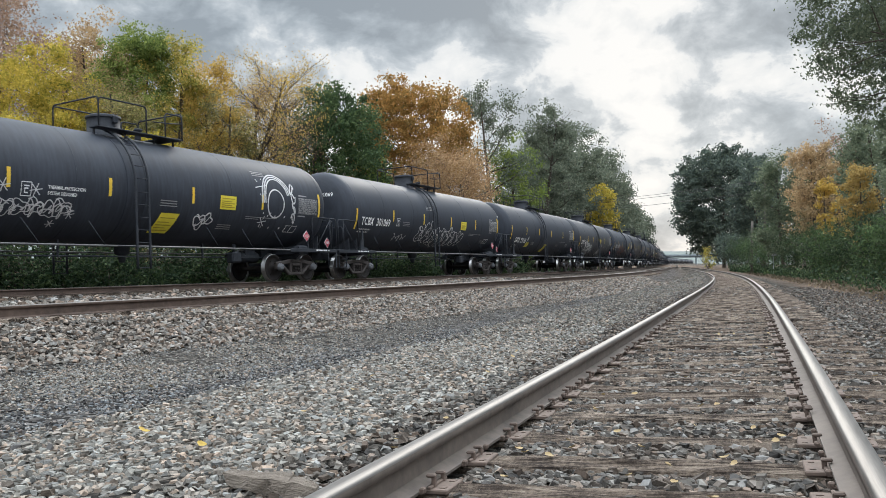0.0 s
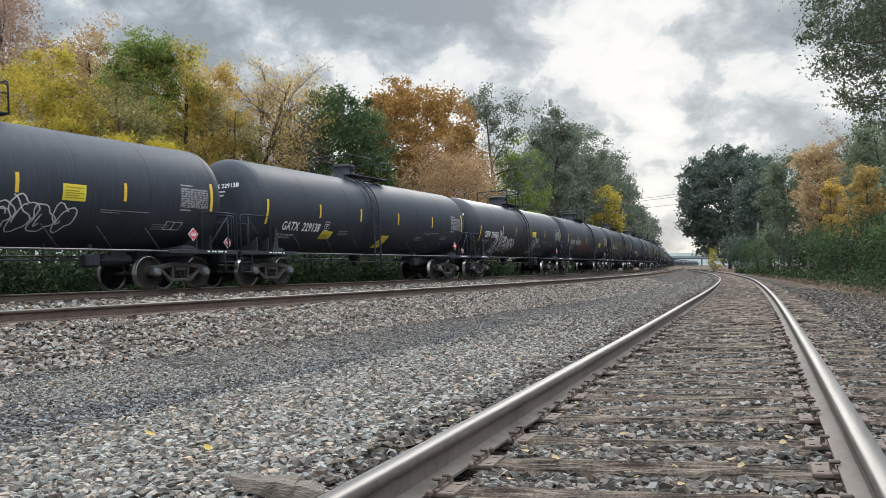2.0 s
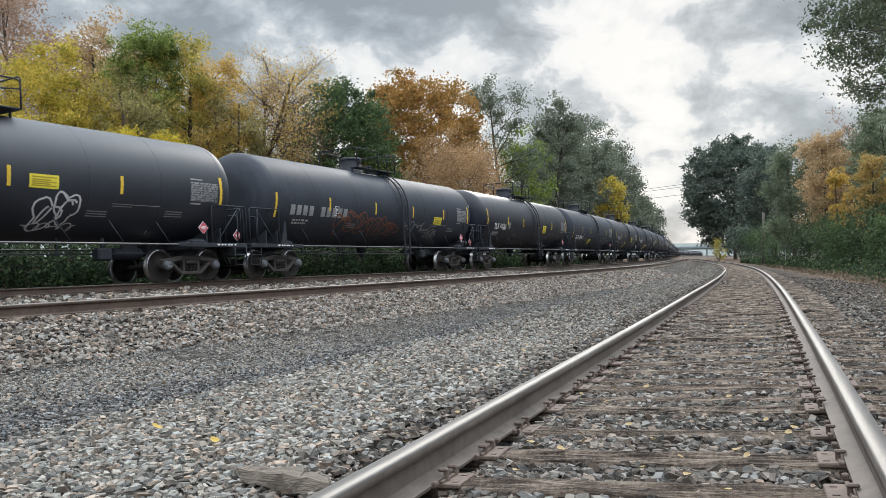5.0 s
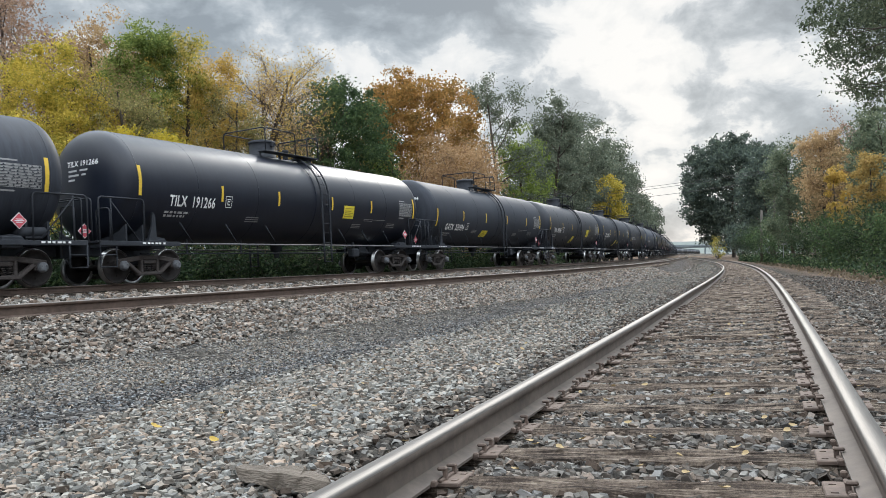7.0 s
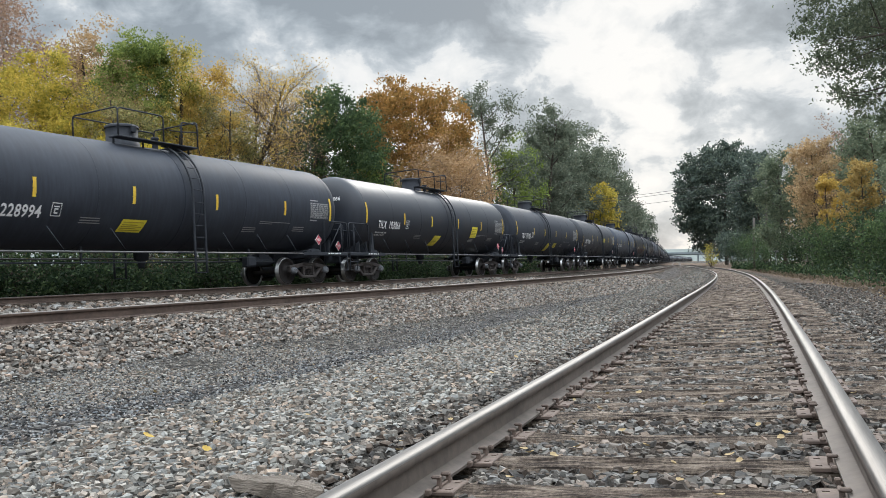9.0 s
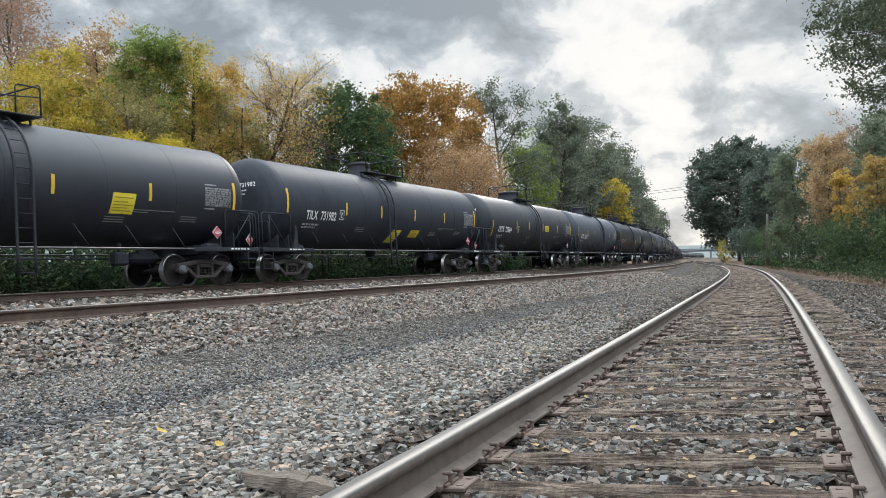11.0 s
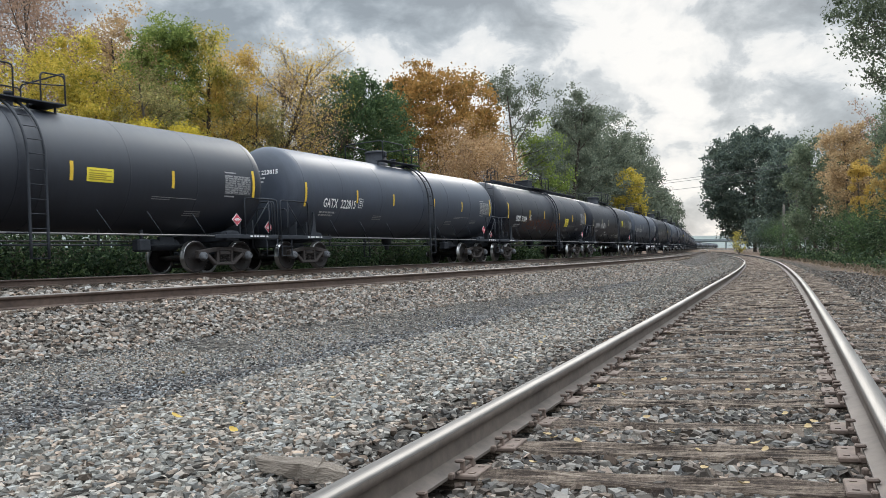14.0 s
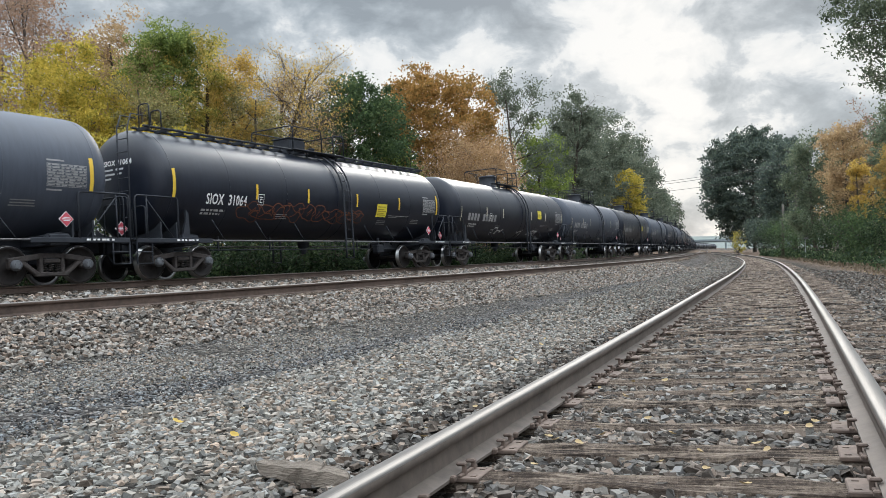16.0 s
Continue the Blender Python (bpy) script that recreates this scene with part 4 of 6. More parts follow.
# ---------------------------------------------------------------- tank cars
def tank_paint(name, base, rough, streak, coat=0.0, spec=0.5):
    """Painted steel with dust streaks that run down and soot along the top."""
    mt, nt, b = material(name)
    m, ramp, mix, tex = node_maths(nt)
    co = obj_co(nt)
    mp = nt.nodes.new("ShaderNodeMapping")
    mp.inputs["Scale"].default_value = (0.6, 5.0, 0.6)
    nt.links.new(co, mp.inputs[0])
    info = nt.nodes.new("ShaderNodeObjectInfo")
    st = tex(mp.outputs[0], 2.2, 6, 0.65)
    blot = tex(co, 0.7, 4, 0.55)
    fine = tex(co, 30, 4, 0.6)
    f = m("ADD", m("MULTIPLY", st, 0.55), m("MULTIPLY", blot, 0.45))
    dusty = tuple(min(1, c * (1 + streak) + 0.010 * streak) for c in base)
    c = mix(ramp(f, (0.42, 0.0), (0.68, 1.0)), base, dusty)
    c = mix(m("MULTIPLY", info.outputs["Random"], 0.25), c, tuple(c0 * 1.5 for c0 in base))
    nt.links.new(c, b.inputs["Base Color"])
    nt.links.new(m("ADD", rough, m("MULTIPLY", m("SUBTRACT", f, 0.5), 0.35)), b.inputs["Roughness"])
    b.inputs["Coat Weight"].default_value = coat
    b.inputs["Specular IOR Level"].default_value = spec
    b.inputs["Coat Roughness"].default_value = 0.33
    bump(nt, b, m("ADD", m("MULTIPLY", blot, 1.0), m("MULTIPLY", fine, 0.05)), 0.12, 0.02)
    return mt


PAINT = {"matte": tank_paint("matte_black_paint", (0.0215, 0.0255, 0.0350), 0.62, 0.75, 0.0, 0.30),
         "gloss": tank_paint("gloss_black_paint", (0.0060, 0.0085, 0.0165), 0.38, 0.5, 0.0, 0.42),
         "satin": tank_paint("satin_black_paint", (0.0105, 0.0135, 0.0215), 0.53, 0.5, 0.0, 0.60),
         "grey": tank_paint("dusty_grey_paint", (0.038, 0.046, 0.064), 0.52, 0.5, 0.0, 0.42)}
# Side pipe lighter than the ironwork: its lit top edge is in the colour.
LIT_PIPE = surface("lit_grey_pipe", (0.07, 0.07, 0.075), (0.17, 0.17, 0.175), 12, 0.5, 0, 0.1, 0.002)
IRON = surface("black_ironwork", (0.018, 0.021, 0.028), (0.042, 0.046, 0.055), 12, 0.7, 0, 0.2, 0.003, spec=0.25)
CAST = surface("dusty_cast_steel", (0.034, 0.029, 0.028), (0.092, 0.080, 0.077), 14, 0.8, 0, 0.3, 0.004, spec=0.2)
CAP = surface("grey_bearing_steel", (0.07, 0.075, 0.085), (0.19, 0.20, 0.22), 14, 0.55, 0, 0.2, 0.002)
WHEEL = surface("brown_wheel_steel", (0.012, 0.011, 0.011), (0.034, 0.029, 0.028), 10, 0.7, 0.0, 0.2, 0.002, spec=0.2)
TREAD = surface("bright_wheel_rim", (0.30, 0.30, 0.31), (0.5, 0.5, 0.5), 10, 0.3, 1.0, 0.1, 0.001)
YELLOW = surface("yellow_reflector", (0.62, 0.40, 0.03), (0.78, 0.54, 0.06), 9, 0.5, 0, 0.05, 0.001)
# Whitish: light thrown back by the far cars' reflectors is put into the colour.
PALE = surface("shining_white_reflector", (0.46, 0.42, 0.30), (0.66, 0.62, 0.50), 9, 0.5, 0, 0.05, 0.001)
LEMON = surface("yellow_decal", (0.62, 0.50, 0.03), (0.80, 0.68, 0.07), 5, 0.5, 0, 0.05, 0.001)
OCHRE = surface("decal_print", (0.30, 0.22, 0.02), (0.42, 0.32, 0.03), 9, 0.5, 0, 0.0)
WHITE = surface("white_lettering", (0.68, 0.68, 0.68), (0.85, 0.85, 0.85), 9, 0.6, 0, 0.0)
FADED = surface("faded_lettering", (0.16, 0.16, 0.165), (0.34, 0.34, 0.345), 9, 0.6, 0, 0.0)
GRAF_W = surface("white_spray_paint", (0.42, 0.42, 0.43), (0.72, 0.72, 0.73), 6, 0.7, 0, 0.0)
GRAF_R = surface("rust_spray_paint", (0.10, 0.035, 0.02), (0.20, 0.075, 0.04), 6, 0.7, 0, 0.0)
WORN = surface("worn_white_print", (0.28, 0.28, 0.285), (0.60, 0.60, 0.61), 9, 0.6, 0, 0.0)
TABLE = surface("worn_table_print", (0.17, 0.17, 0.175), (0.40, 0.40, 0.41), 9, 0.6, 0, 0.0)
RED = surface("red_placard", (0.45, 0.05, 0.08), (0.62, 0.10, 0.13), 9, 0.5, 0, 0.0)
PLACARD = surface("placard_white", (0.62, 0.60, 0.62), (0.8, 0.78, 0.8), 9, 0.5, 0, 0.0)

TR, TZ, TH = 1.52, 2.62, 7.35      # tank radius, axis height, half of the straight shell
TRUCK_Y = 6.445
HEAD = 0.66                        # how far the dished ends bulge
WHEEL_R = 0.457


def on_shell(y, arc, lift=0.004):
    """A place on the camera-side shell: along the car, and along the arc up from the axis height."""
    a = arc / TR
    return ((TR + lift) * math.cos(a), y, TZ + (TR + lift) * math.sin(a))


def tank_shell():
    g = Geo()
    head = [(-TH - HEAD * max(math.cos(math.pi / 2 * k / 18), 0.0) ** 0.76, max(TR * math.sin(math.pi / 2 * k / 18) ** 0.76, 0.002)) for k in range(19)]
    seams = [-TH, -5.0, -2.45, 0.5, 2.9, 5.1, TH]
    prof = [(y + 0.22, r) for y, r in head] + [(y, TR) for y in seams[1:-1]] + [(-y, r) for y, r in reversed(head)]
    g.lathe(prof, "y", 64, 0, (0, 0, TZ))
    return g


def jacket_bands():
    """The raised strap and ladder band round the shell beside the ladder."""
    g = Geo()
    for y0, y1, h in ((0.62, 0.70, 0.010), (1.22, 1.30, 0.010)):
        g.lathe([(y0, TR), (y0, TR + h), (y1, TR + h), (y1, TR)], "y", 48, 0, (0, 0, TZ), False)
    return g


def u_bar(p, h, q, r=0.022):
    """A hand hold that rises from p, runs level with rounded corners and drops to q."""
    p, q = Vector(p), Vector(q)
    up = Vector((0, 0, h))
    d = (q - p).normalized() * 0.09
    return [p, p + up * ((h - 0.09) / h), p + up + d * 0.3 - up * (0.03 / h), p + up + d, q + up - d, q + up - d * 0.3 - up * (0.03 / h), q + up * ((h - 0.09) / h), q]


def truck_parts():
    """Meshes of one truck: two side frames with springs and bearings, a bolster, brake beam; and a wheelset."""
    side = Geo()
    # open trussed side frame
    def frame_ring(x0, x1):
        # assembled from bars so that the windows stay open
        def bar(a, b, w):
            a, b = Vector((0, *a)), Vector((0, *b))
            d = (b - a)
            L = d.length
            ang = math.atan2(d.z, d.y)
            side.box(((x0 + x1) / 2, (a.y + b.y) / 2, (a.z + b.z) / 2), (x1 - x0, L + w * 0.6, w), 0, 0.02, Matrix.Rotation(ang, 3, "X"))
        bar((-1.0, 0.56), (-0.30, 0.66), 0.13)
        bar((-0.32, 0.665), (0.32, 0.665), 0.12)
        bar((0.30, 0.66), (1.0, 0.56), 0.13)
        bar((-0.72, 0.53), (-0.36, 0.25), 0.10)
        bar((0.72, 0.53), (0.36, 0.25), 0.10)
        bar((-0.38, 0.24), (0.38, 0.24), 0.10)
        bar((-0.27, 0.26), (-0.27, 0.64), 0.09)
        bar((0.27, 0.26), (0.27, 0.64), 0.09)
    frame_ring(-0.07, 0.07)
    for y in (-0.889, 0.889):
        side.box((0, y, 0.47), (0.16, 0.30, 0.20), 0, 0.03)
    springs = Geo()
    for y in (-0.16, 0.0, 0.16):
        pts = [(0.0 + 0.055 * math.cos(a), y + 0.055 * math.sin(a), 0.30 + 0.2 * a / (2 * math.pi * 4)) for a in np.linspace(0, 2 * math.pi * 4, 29)]
        springs.tube(pts, 0.014, 3)
    springs.box((0, 0, 0.545), (0.14, 0.42, 0.1), 0, 0.02)
    cap = Geo()
    cap.lathe([(0.05, 0.0), (0.05, 0.125), (0.14, 0.125), (0.16, 0.10), (0.185, 0.10), (0.19, 0.05), (0.19, 0.0)], "x", 16)
    for k in range(3):
        a = k * 2.094 + 0.5
        cap.lathe([(0.185, 0.022), (0.205, 0.022), (0.205, 0.0)], "x", 6, 0, (0, 0.065 * math.cos(a), 0.065 * math.sin(a)), False)
    bolster = Geo()
    bolster.box((0, 0, 0.58), (2.1, 0.36, 0.2), 0, 0.03)
    bolster.box((0, 0, 0.72), (0.6, 0.42, 0.12), 0, 0.03)
    for sy in (-1, 1):
        bolster.box((0, sy * 0.40, 0.36), (1.5, 0.10, 0.10), 0, 0.02)
    ws = Geo()
    for sx in (-1, 1):
        p = [(0.012, 0.0), (0.012, 0.10), (-0.03, 0.12), (-0.028, 0.22), (-0.045, 0.37), (-0.005, 0.385), (0.0, WHEEL_R - 0.012), (-0.012, WHEEL_R), (-0.115, WHEEL_R + 0.004), (-0.128, WHEEL_R + 0.026), (-0.145, WHEEL_R + 0.02), (-0.148, 0.385), (-0.11, 0.37), (-0.10, 0.12), (-0.16, 0.11), (-0.16, 0.0)]
        p = [(sx * (0.815 + a), b) for a, b in p]
        g0 = len(ws.f)
        ws.lathe(p, "x", 24, 0)
        for j in range(g0, len(ws.f)):
            ring = (j - g0) // 24
            if ring in (6, 7, 8, 9, 10):
                ws.m[j] = 1
        # casting marks give the plate its look as it turns
        for k in range(3):
            a = k * 2.094
            ws.box((sx * 0.79, 0.24 * math.cos(a), 0.24 * math.sin(a)), (0.02, 0.06, 0.03), 0, 0.006, Matrix.Rotation(a, 3, "X"))
    ws.tube([(-1.16, 0, 0), (1.16, 0, 0)], 0.082, 12)
    return (side.mesh("side_frame", [CAST]), springs.mesh("spring_nest", [CAST]), cap.mesh("bearing_cap", [CAP]),
            bolster.mesh("bolster", [IRON]), ws.mesh("wheelset", [WHEEL, TREAD]))


def text_mesh(name, words, size, y, arc, mat, width=1.0, space=1.0):
    """Letters laid on the shell, read from the camera side."""
    cu = bpy.data.curves.new("letters", "FONT")
    cu.body, cu.size, cu.space_character, cu.resolution_u = words, size, space, 2
    cu.offset = size * 0.020
    ob = bpy.data.objects.new("letters", cu)
    scene.collection.objects.link(ob)
    dg = bpy.context.evaluated_depsgraph_get()
    me = bpy.data.meshes.new_from_object(ob.evaluated_get(dg))
    bpy.data.objects.remove(ob)
    bm = bmesh.new()
    bm.from_mesh(me)
    for k in np.arange(0.06, 0.9, 0.12) * size:           # cut the strokes so that they bend with the shell
        bmesh.ops.bisect_plane(bm, geom=bm.verts[:] + bm.edges[:] + bm.faces[:], plane_co=(0, k, 0), plane_no=(0, 1, 0))
    bm.to_mesh(me)
    bm.free()
    co = np.zeros(len(me.vertices) * 3)
    me.vertices.foreach_get("co", co)
    co = co.reshape(-1, 3)
    a = (arc + co[:, 1]) / TR
    out = np.stack([(TR + 0.005) * np.cos(a), y + co[:, 0] * width, TZ + (TR + 0.005) * np.sin(a)], -1)
    me.vertices.foreach_set("co", out.ravel())
    me.name = name
    me.materials.clear()
    me.materials.append(mat)
    me.update()
    return me


def patch_geo(cells, lift=0.005, g=None, mat=0):
    """Flat decals bent to the shell: (y0, y1, arc0, arc1, slant)."""
    g = g or Geo()
    for y0, y1, a0, a1, sl in cells:
        k = 4
        vs = []
        for i in range(k + 1):
            a = a0 + (a1 - a0) * i / k
            sh = sl * i / k
            vs += [on_shell(y0 + sh, a, lift), on_shell(y1 + sh, a, lift)]
        g.add(vs, [(2 * i, 2 * i + 1, 2 * i + 3, 2 * i + 2) for i in range(k)], mat)
    return g


def ribbons(lines, width, lift=0.005):
    """Spray strokes: ribbons that follow (y, arc) lines on the shell."""
    g = Geo()
    for ln in lines:
        ln = np.array(ln)
        if len(ln) < 2:
            continue
        d = np.gradient(ln, axis=0)
        n = np.stack([-d[:, 1], d[:, 0]], 1) / (np.linalg.norm(d, axis=1)[:, None] + 1e-9) * width / 2
        vs = []
        for p, q in zip(ln, n):
            vs += [on_shell(*(p + q), lift), on_shell(*(p - q), lift)]
        g.add(vs, [(2 * i + 1, 2 * i + 3, 2 * i + 2, 2 * i) for i in range(len(ln) - 1)])
    return g


def bubble_tag(y0, y1, a0, a1, n, seed):
    """A row of rounded looping outlines with arcs inside, like a sprayed tag."""
    r = np.random.default_rng(seed)
    lines, w, h = [], (y1 - y0) / n, a1 - a0
    t = np.linspace(0, 2 * np.pi, 26)
    for k in range(n):
        cy, ca = y0 + (k + 0.5) * w, (a0 + a1) / 2 + r.normal(0, 0.08) * h
        p1, p2 = r.uniform(0, 6, 2)
        sy, sa = w * r.uniform(0.5, 0.75), h * r.uniform(0.34, 0.5)
        rad = 1 + 0.22 * np.sin(3 * t + p1) + 0.12 * np.sin(5 * t + p2)
        lines.append(np.stack([cy + sy * rad * np.cos(t), ca + sa * rad * np.sin(t)], 1))
        t2 = np.linspace(p1, p1 + r.uniform(2.5, 4.5), 14)
        lines.append(np.stack([cy + sy * 0.5 * np.cos(t2), ca + sa * 0.55 * np.sin(t2 * 1.3)], 1))
        if r.random() < 0.7:
            t3 = np.linspace(0, 1, 8)
            lines.append(np.stack([cy + sy * (t3 - 0.5) * 1.6, ca + sa * (1.0 - 1.5 * t3 * r.uniform(0.3, 1)) + 0.05 * np.sin(9 * t3)], 1))
    return lines


def script_tag(y0, y1, a0, a1, n, seed):
    """A running scrawl of loops."""
    r = np.random.default_rng(seed)
    t = np.linspace(0, 1, n * 14)
    y = y0 + (y1 - y0) * t + 0.35 * (y1 - y0) / n * np.sin(2 * np.pi * n * t)
    a = (a0 + a1) / 2 + (a1 - a0) / 2 * np.sin(2 * np.pi * n * t + 1.2) * (0.55 + 0.45 * np.sin(2 * np.pi * n * t * 0.37 + r.uniform(0, 6)))
    return [np.stack([y, a], 1)]


def ring_tag(y, a, k):
    """A sprayed disc with a heavy crest over it, spikes below and a column of loops beside it."""
    t = np.linspace(0, 2 * np.pi, 30)
    out = [np.stack([y + 0.40 * k * np.cos(t), a + 0.46 * k * np.sin(t)], 1)]
    t = np.linspace(0.25, 3.3, 20)
    for q in (0.56, 0.64, 0.72):
        out.append(np.stack([y + 0.05 + q * k * np.cos(t), a + 0.12 + (q + 0.16) * k * np.sin(t)], 1))
    for d in (-0.45, -0.1, 0.38):
        out.append(np.array([(y + d * k - 0.12, a - 0.30 * k), (y + d * k * 1.1, a - 0.85 * k), (y + d * k + 0.12, a - 0.38 * k)]))
    for j in range(4):
        t = np.linspace(0, 5.6, 14)
        out.append(np.stack([y + 0.85 * k + 0.10 * np.cos(t + j) + 0.03 * j, a + 0.55 - 0.33 * j + 0.17 * np.sin(t * 1.2)], 1))
    return out


def star(y, a, s):
    return [[(y - s * math.cos(k), a - s * math.sin(k)), (y + s * math.cos(k), a + s * math.sin(k))] for k in (0.2, 1.25, 2.3)]


def ladder_mesh(lo, hi, y):
    """A side ladder: curved over the shoulder of the tank, straight below."""
    g = Geo()
    for dy in (-0.21, 0.21):
        pts = [(TR * math.cos(a) + 0.14 * math.cos(a), y + dy, TZ + (TR + 0.12) * math.sin(a)) for a in np.linspace(1.25, 0.0, 9)]
        pts += [(TR + 0.14, y + dy, z) for z in np.linspace(TZ - 0.3, lo, 5)]
        g.tube(pts, 0.034, 6)
    for a in np.linspace(1.15, 0.1, 6):
        p = ((TR + 0.14) * math.cos(a), y, TZ + (TR + 0.12) * math.sin(a))
        g.tube([(p[0], y - 0.21, p[2]), (p[0], y + 0.21, p[2])], 0.014, 6)
    for z in np.arange(TZ - 0.2, lo - 0.01, -0.33):
        g.tube([(TR + 0.14, y - 0.21, z), (TR + 0.14, y + 0.21, z)], 0.014, 6)
    g.tube([(TR + 0.14, y - 0.21, 1.0), (TR - 0.15, y - 0.75, 1.02)], 0.016, 6)
    return g


def dome_parts(square=False):
    d, lid, pl, hr = Geo(), Geo(), Geo(), Geo()
    z = TZ + TR
    if square:
        d.box((0, -0.4, z + 0.22), (0.8, 0.8, 0.6), 0, 0.05)
        lid.box((0, -0.4, z + 0.54), (0.84, 0.84, 0.05), 0, 0.02)
    else:
        d.lathe([(z - 0.15, 0.47), (z + 0.06, 0.47), (z + 0.06, 0.43), (z + 0.46, 0.43)], "z", 24, 0, (0, -0.4, 0))
        lid.lathe([(z + 0.46, 0.46), (z + 0.52, 0.46), (z + 0.55, 0.40), (z + 0.56, 0.0)], "z", 24, 0, (0, -0.4, 0))
        lid.box((0.46, -0.4, z + 0.40), (0.08, 0.16, 0.2), 0, 0.02)
    # walkway grating round the dome
    for x in (-0.74, 0.74):
        pl.box((x, 0.15, z + 0.04), (0.36, 2.9, 0.035), 0, 0.006)
    pl.box((0, 1.3, z + 0.05), (1.8, 0.6, 0.035), 0, 0.006)
    for y in (-1.2, -0.2, 0.8, 1.5):
        for sx in (-1, 1):
            pl.box((sx * 0.6, y, z - 0.10), (0.05, 0.05, 0.28), 0, 0.006)
    for sx in (-1, 1):
        hr.tube(u_bar((sx * 0.9, -1.28, z + 0.02), 0.78, (sx * 0.9, 0.28, z + 0.02)), 0.022, 6)
        hr.tube([(sx * 0.9, 0.5, z + 0.42), (sx * 0.9, 1.1, z + 0.46), (sx * 0.9, 1.58, z + 0.52)], 0.018, 6)
        hr.tube(u_bar((sx * 0.9, 0.95, z + 0.02), 0.72, (sx * 0.9, 1.58, z + 0.02)), 0.022, 6)
    hr.tube(u_bar((-0.9, 1.58, z + 0.02), 0.80, (0.9, 1.58, z + 0.02)), 0.022, 6)
    hr.tube(u_bar((-0.9, -1.28, z + 0.02), 0.80, (0.9, -1.28, z + 0.02)), 0.022, 6)
    valve = Geo()
    valve.lathe([(z, 0.09), (z + 0.24, 0.09), (z + 0.26, 0.12), (z + 0.32, 0.12), (z + 0.32, 0.0)], "z", 10, 0, (0.2, 0.6, 0))
    return d, lid, pl, hr, valve


def end_parts():
    """One end of the car, seen as its +y end: stub sill, coupler, platform, steps, end rails, saddle."""
    sill, coupler, plat, rails, step, saddle = Geo(), Geo(), Geo(), Geo(), Geo(), Geo()
    sill.box((0, 7.0, 0.92), (0.42, 2.7, 0.34), 0, 0.02)
    sill.box((0, 8.33, 0.92), (0.75, 0.06, 0.42), 0, 0.01)
    coupler.box((0, 8.48, 0.86), (0.16, 0.3, 0.18), 0, 0.03)
    coupler.box((0.03, 8.62, 0.86), (0.26, 0.14, 0.28), 0, 0.05)
    plat.box((0, 8.12, 1.05), (2.9, 0.52, 0.05), 0, 0.01)
    plat.box((0, 7.6, 1.02), (2.9, 0.08, 0.12), 0, 0.01)
    for sx in (-1, 1):
        plat.box((sx * 1.42, 7.0, 1.01), (0.07, 2.6, 0.12), 0, 0.01)
        rails.tube(u_bar((sx * 1.44, 6.92, 1.05), 1.12, (sx * 1.44, 8.32, 1.05)), 0.024, 6)
        rails.tube(u_bar((sx * 1.42, 7.98, 1.05), 0.86, (sx * 0.92, 7.98, 1.05)), 0.02, 6)
        rails.tube([(sx * 1.44, 7.95, 1.05), (sx * 1.44, 7.95, 2.16)], 0.018, 6)
        rails.tube([(sx * 1.44, 7.95, 2.08), (sx * 1.44, 7.12, 1.10)], 0.016, 6)
        if sx < 0:
            continue
        step.tube([(sx * 1.43, 8.30, 1.05), (sx * 1.43, 8.30, 0.42), (sx * 1.43, 7.82, 0.42), (sx * 1.43, 7.82, 1.05)], 0.02, 6)
        step.tube([(sx * 1.43, 8.30, 0.72), (sx * 1.43, 7.82, 0.72)], 0.016, 6)
    # saddle web that carries the tank on the bolster, with a rounded top
    web = [(6.10, 0.96), (6.78, 0.96), (6.76, 1.08), (6.68, 1.17), (6.44, 1.2), (6.20, 1.17), (6.12, 1.08)]
    saddle.plate(web, 1.24, 1.36)
    for y0 in (6.82, 7.36):                    # cross webs between sill and tank, cut round below
        vs = [(x, y0 + dy, z) for dy in (0.0, 0.05) for x, z in ((0.02, 0.98), (1.30, 0.98), (1.30, 1.52), (1.05, 1.36), (0.7, 1.25), (0.02, 1.17))]
        saddle.add(vs, [(0, 1, 2, 3, 4, 5), (11, 10, 9, 8, 7, 6)] + [(i, i + 6, (i + 1) % 6 + 6, (i + 1) % 6) for i in range(6)])
    saddle.box((0.8, 6.44, 1.02), (1.2, 0.5, 0.26), 0, 0.02)
    rails.tube(u_bar((-1.2, 8.34, 1.05), 1.1, (1.2, 8.34, 1.05)), 0.02, 6)
    air = Geo()
    air.tube([(0.34, 8.4, 0.75), (0.36, 8.55, 0.55), (0.28, 8.66, 0.5)], 0.025, 6)
    return sill, coupler, plat, rails, step, saddle, air


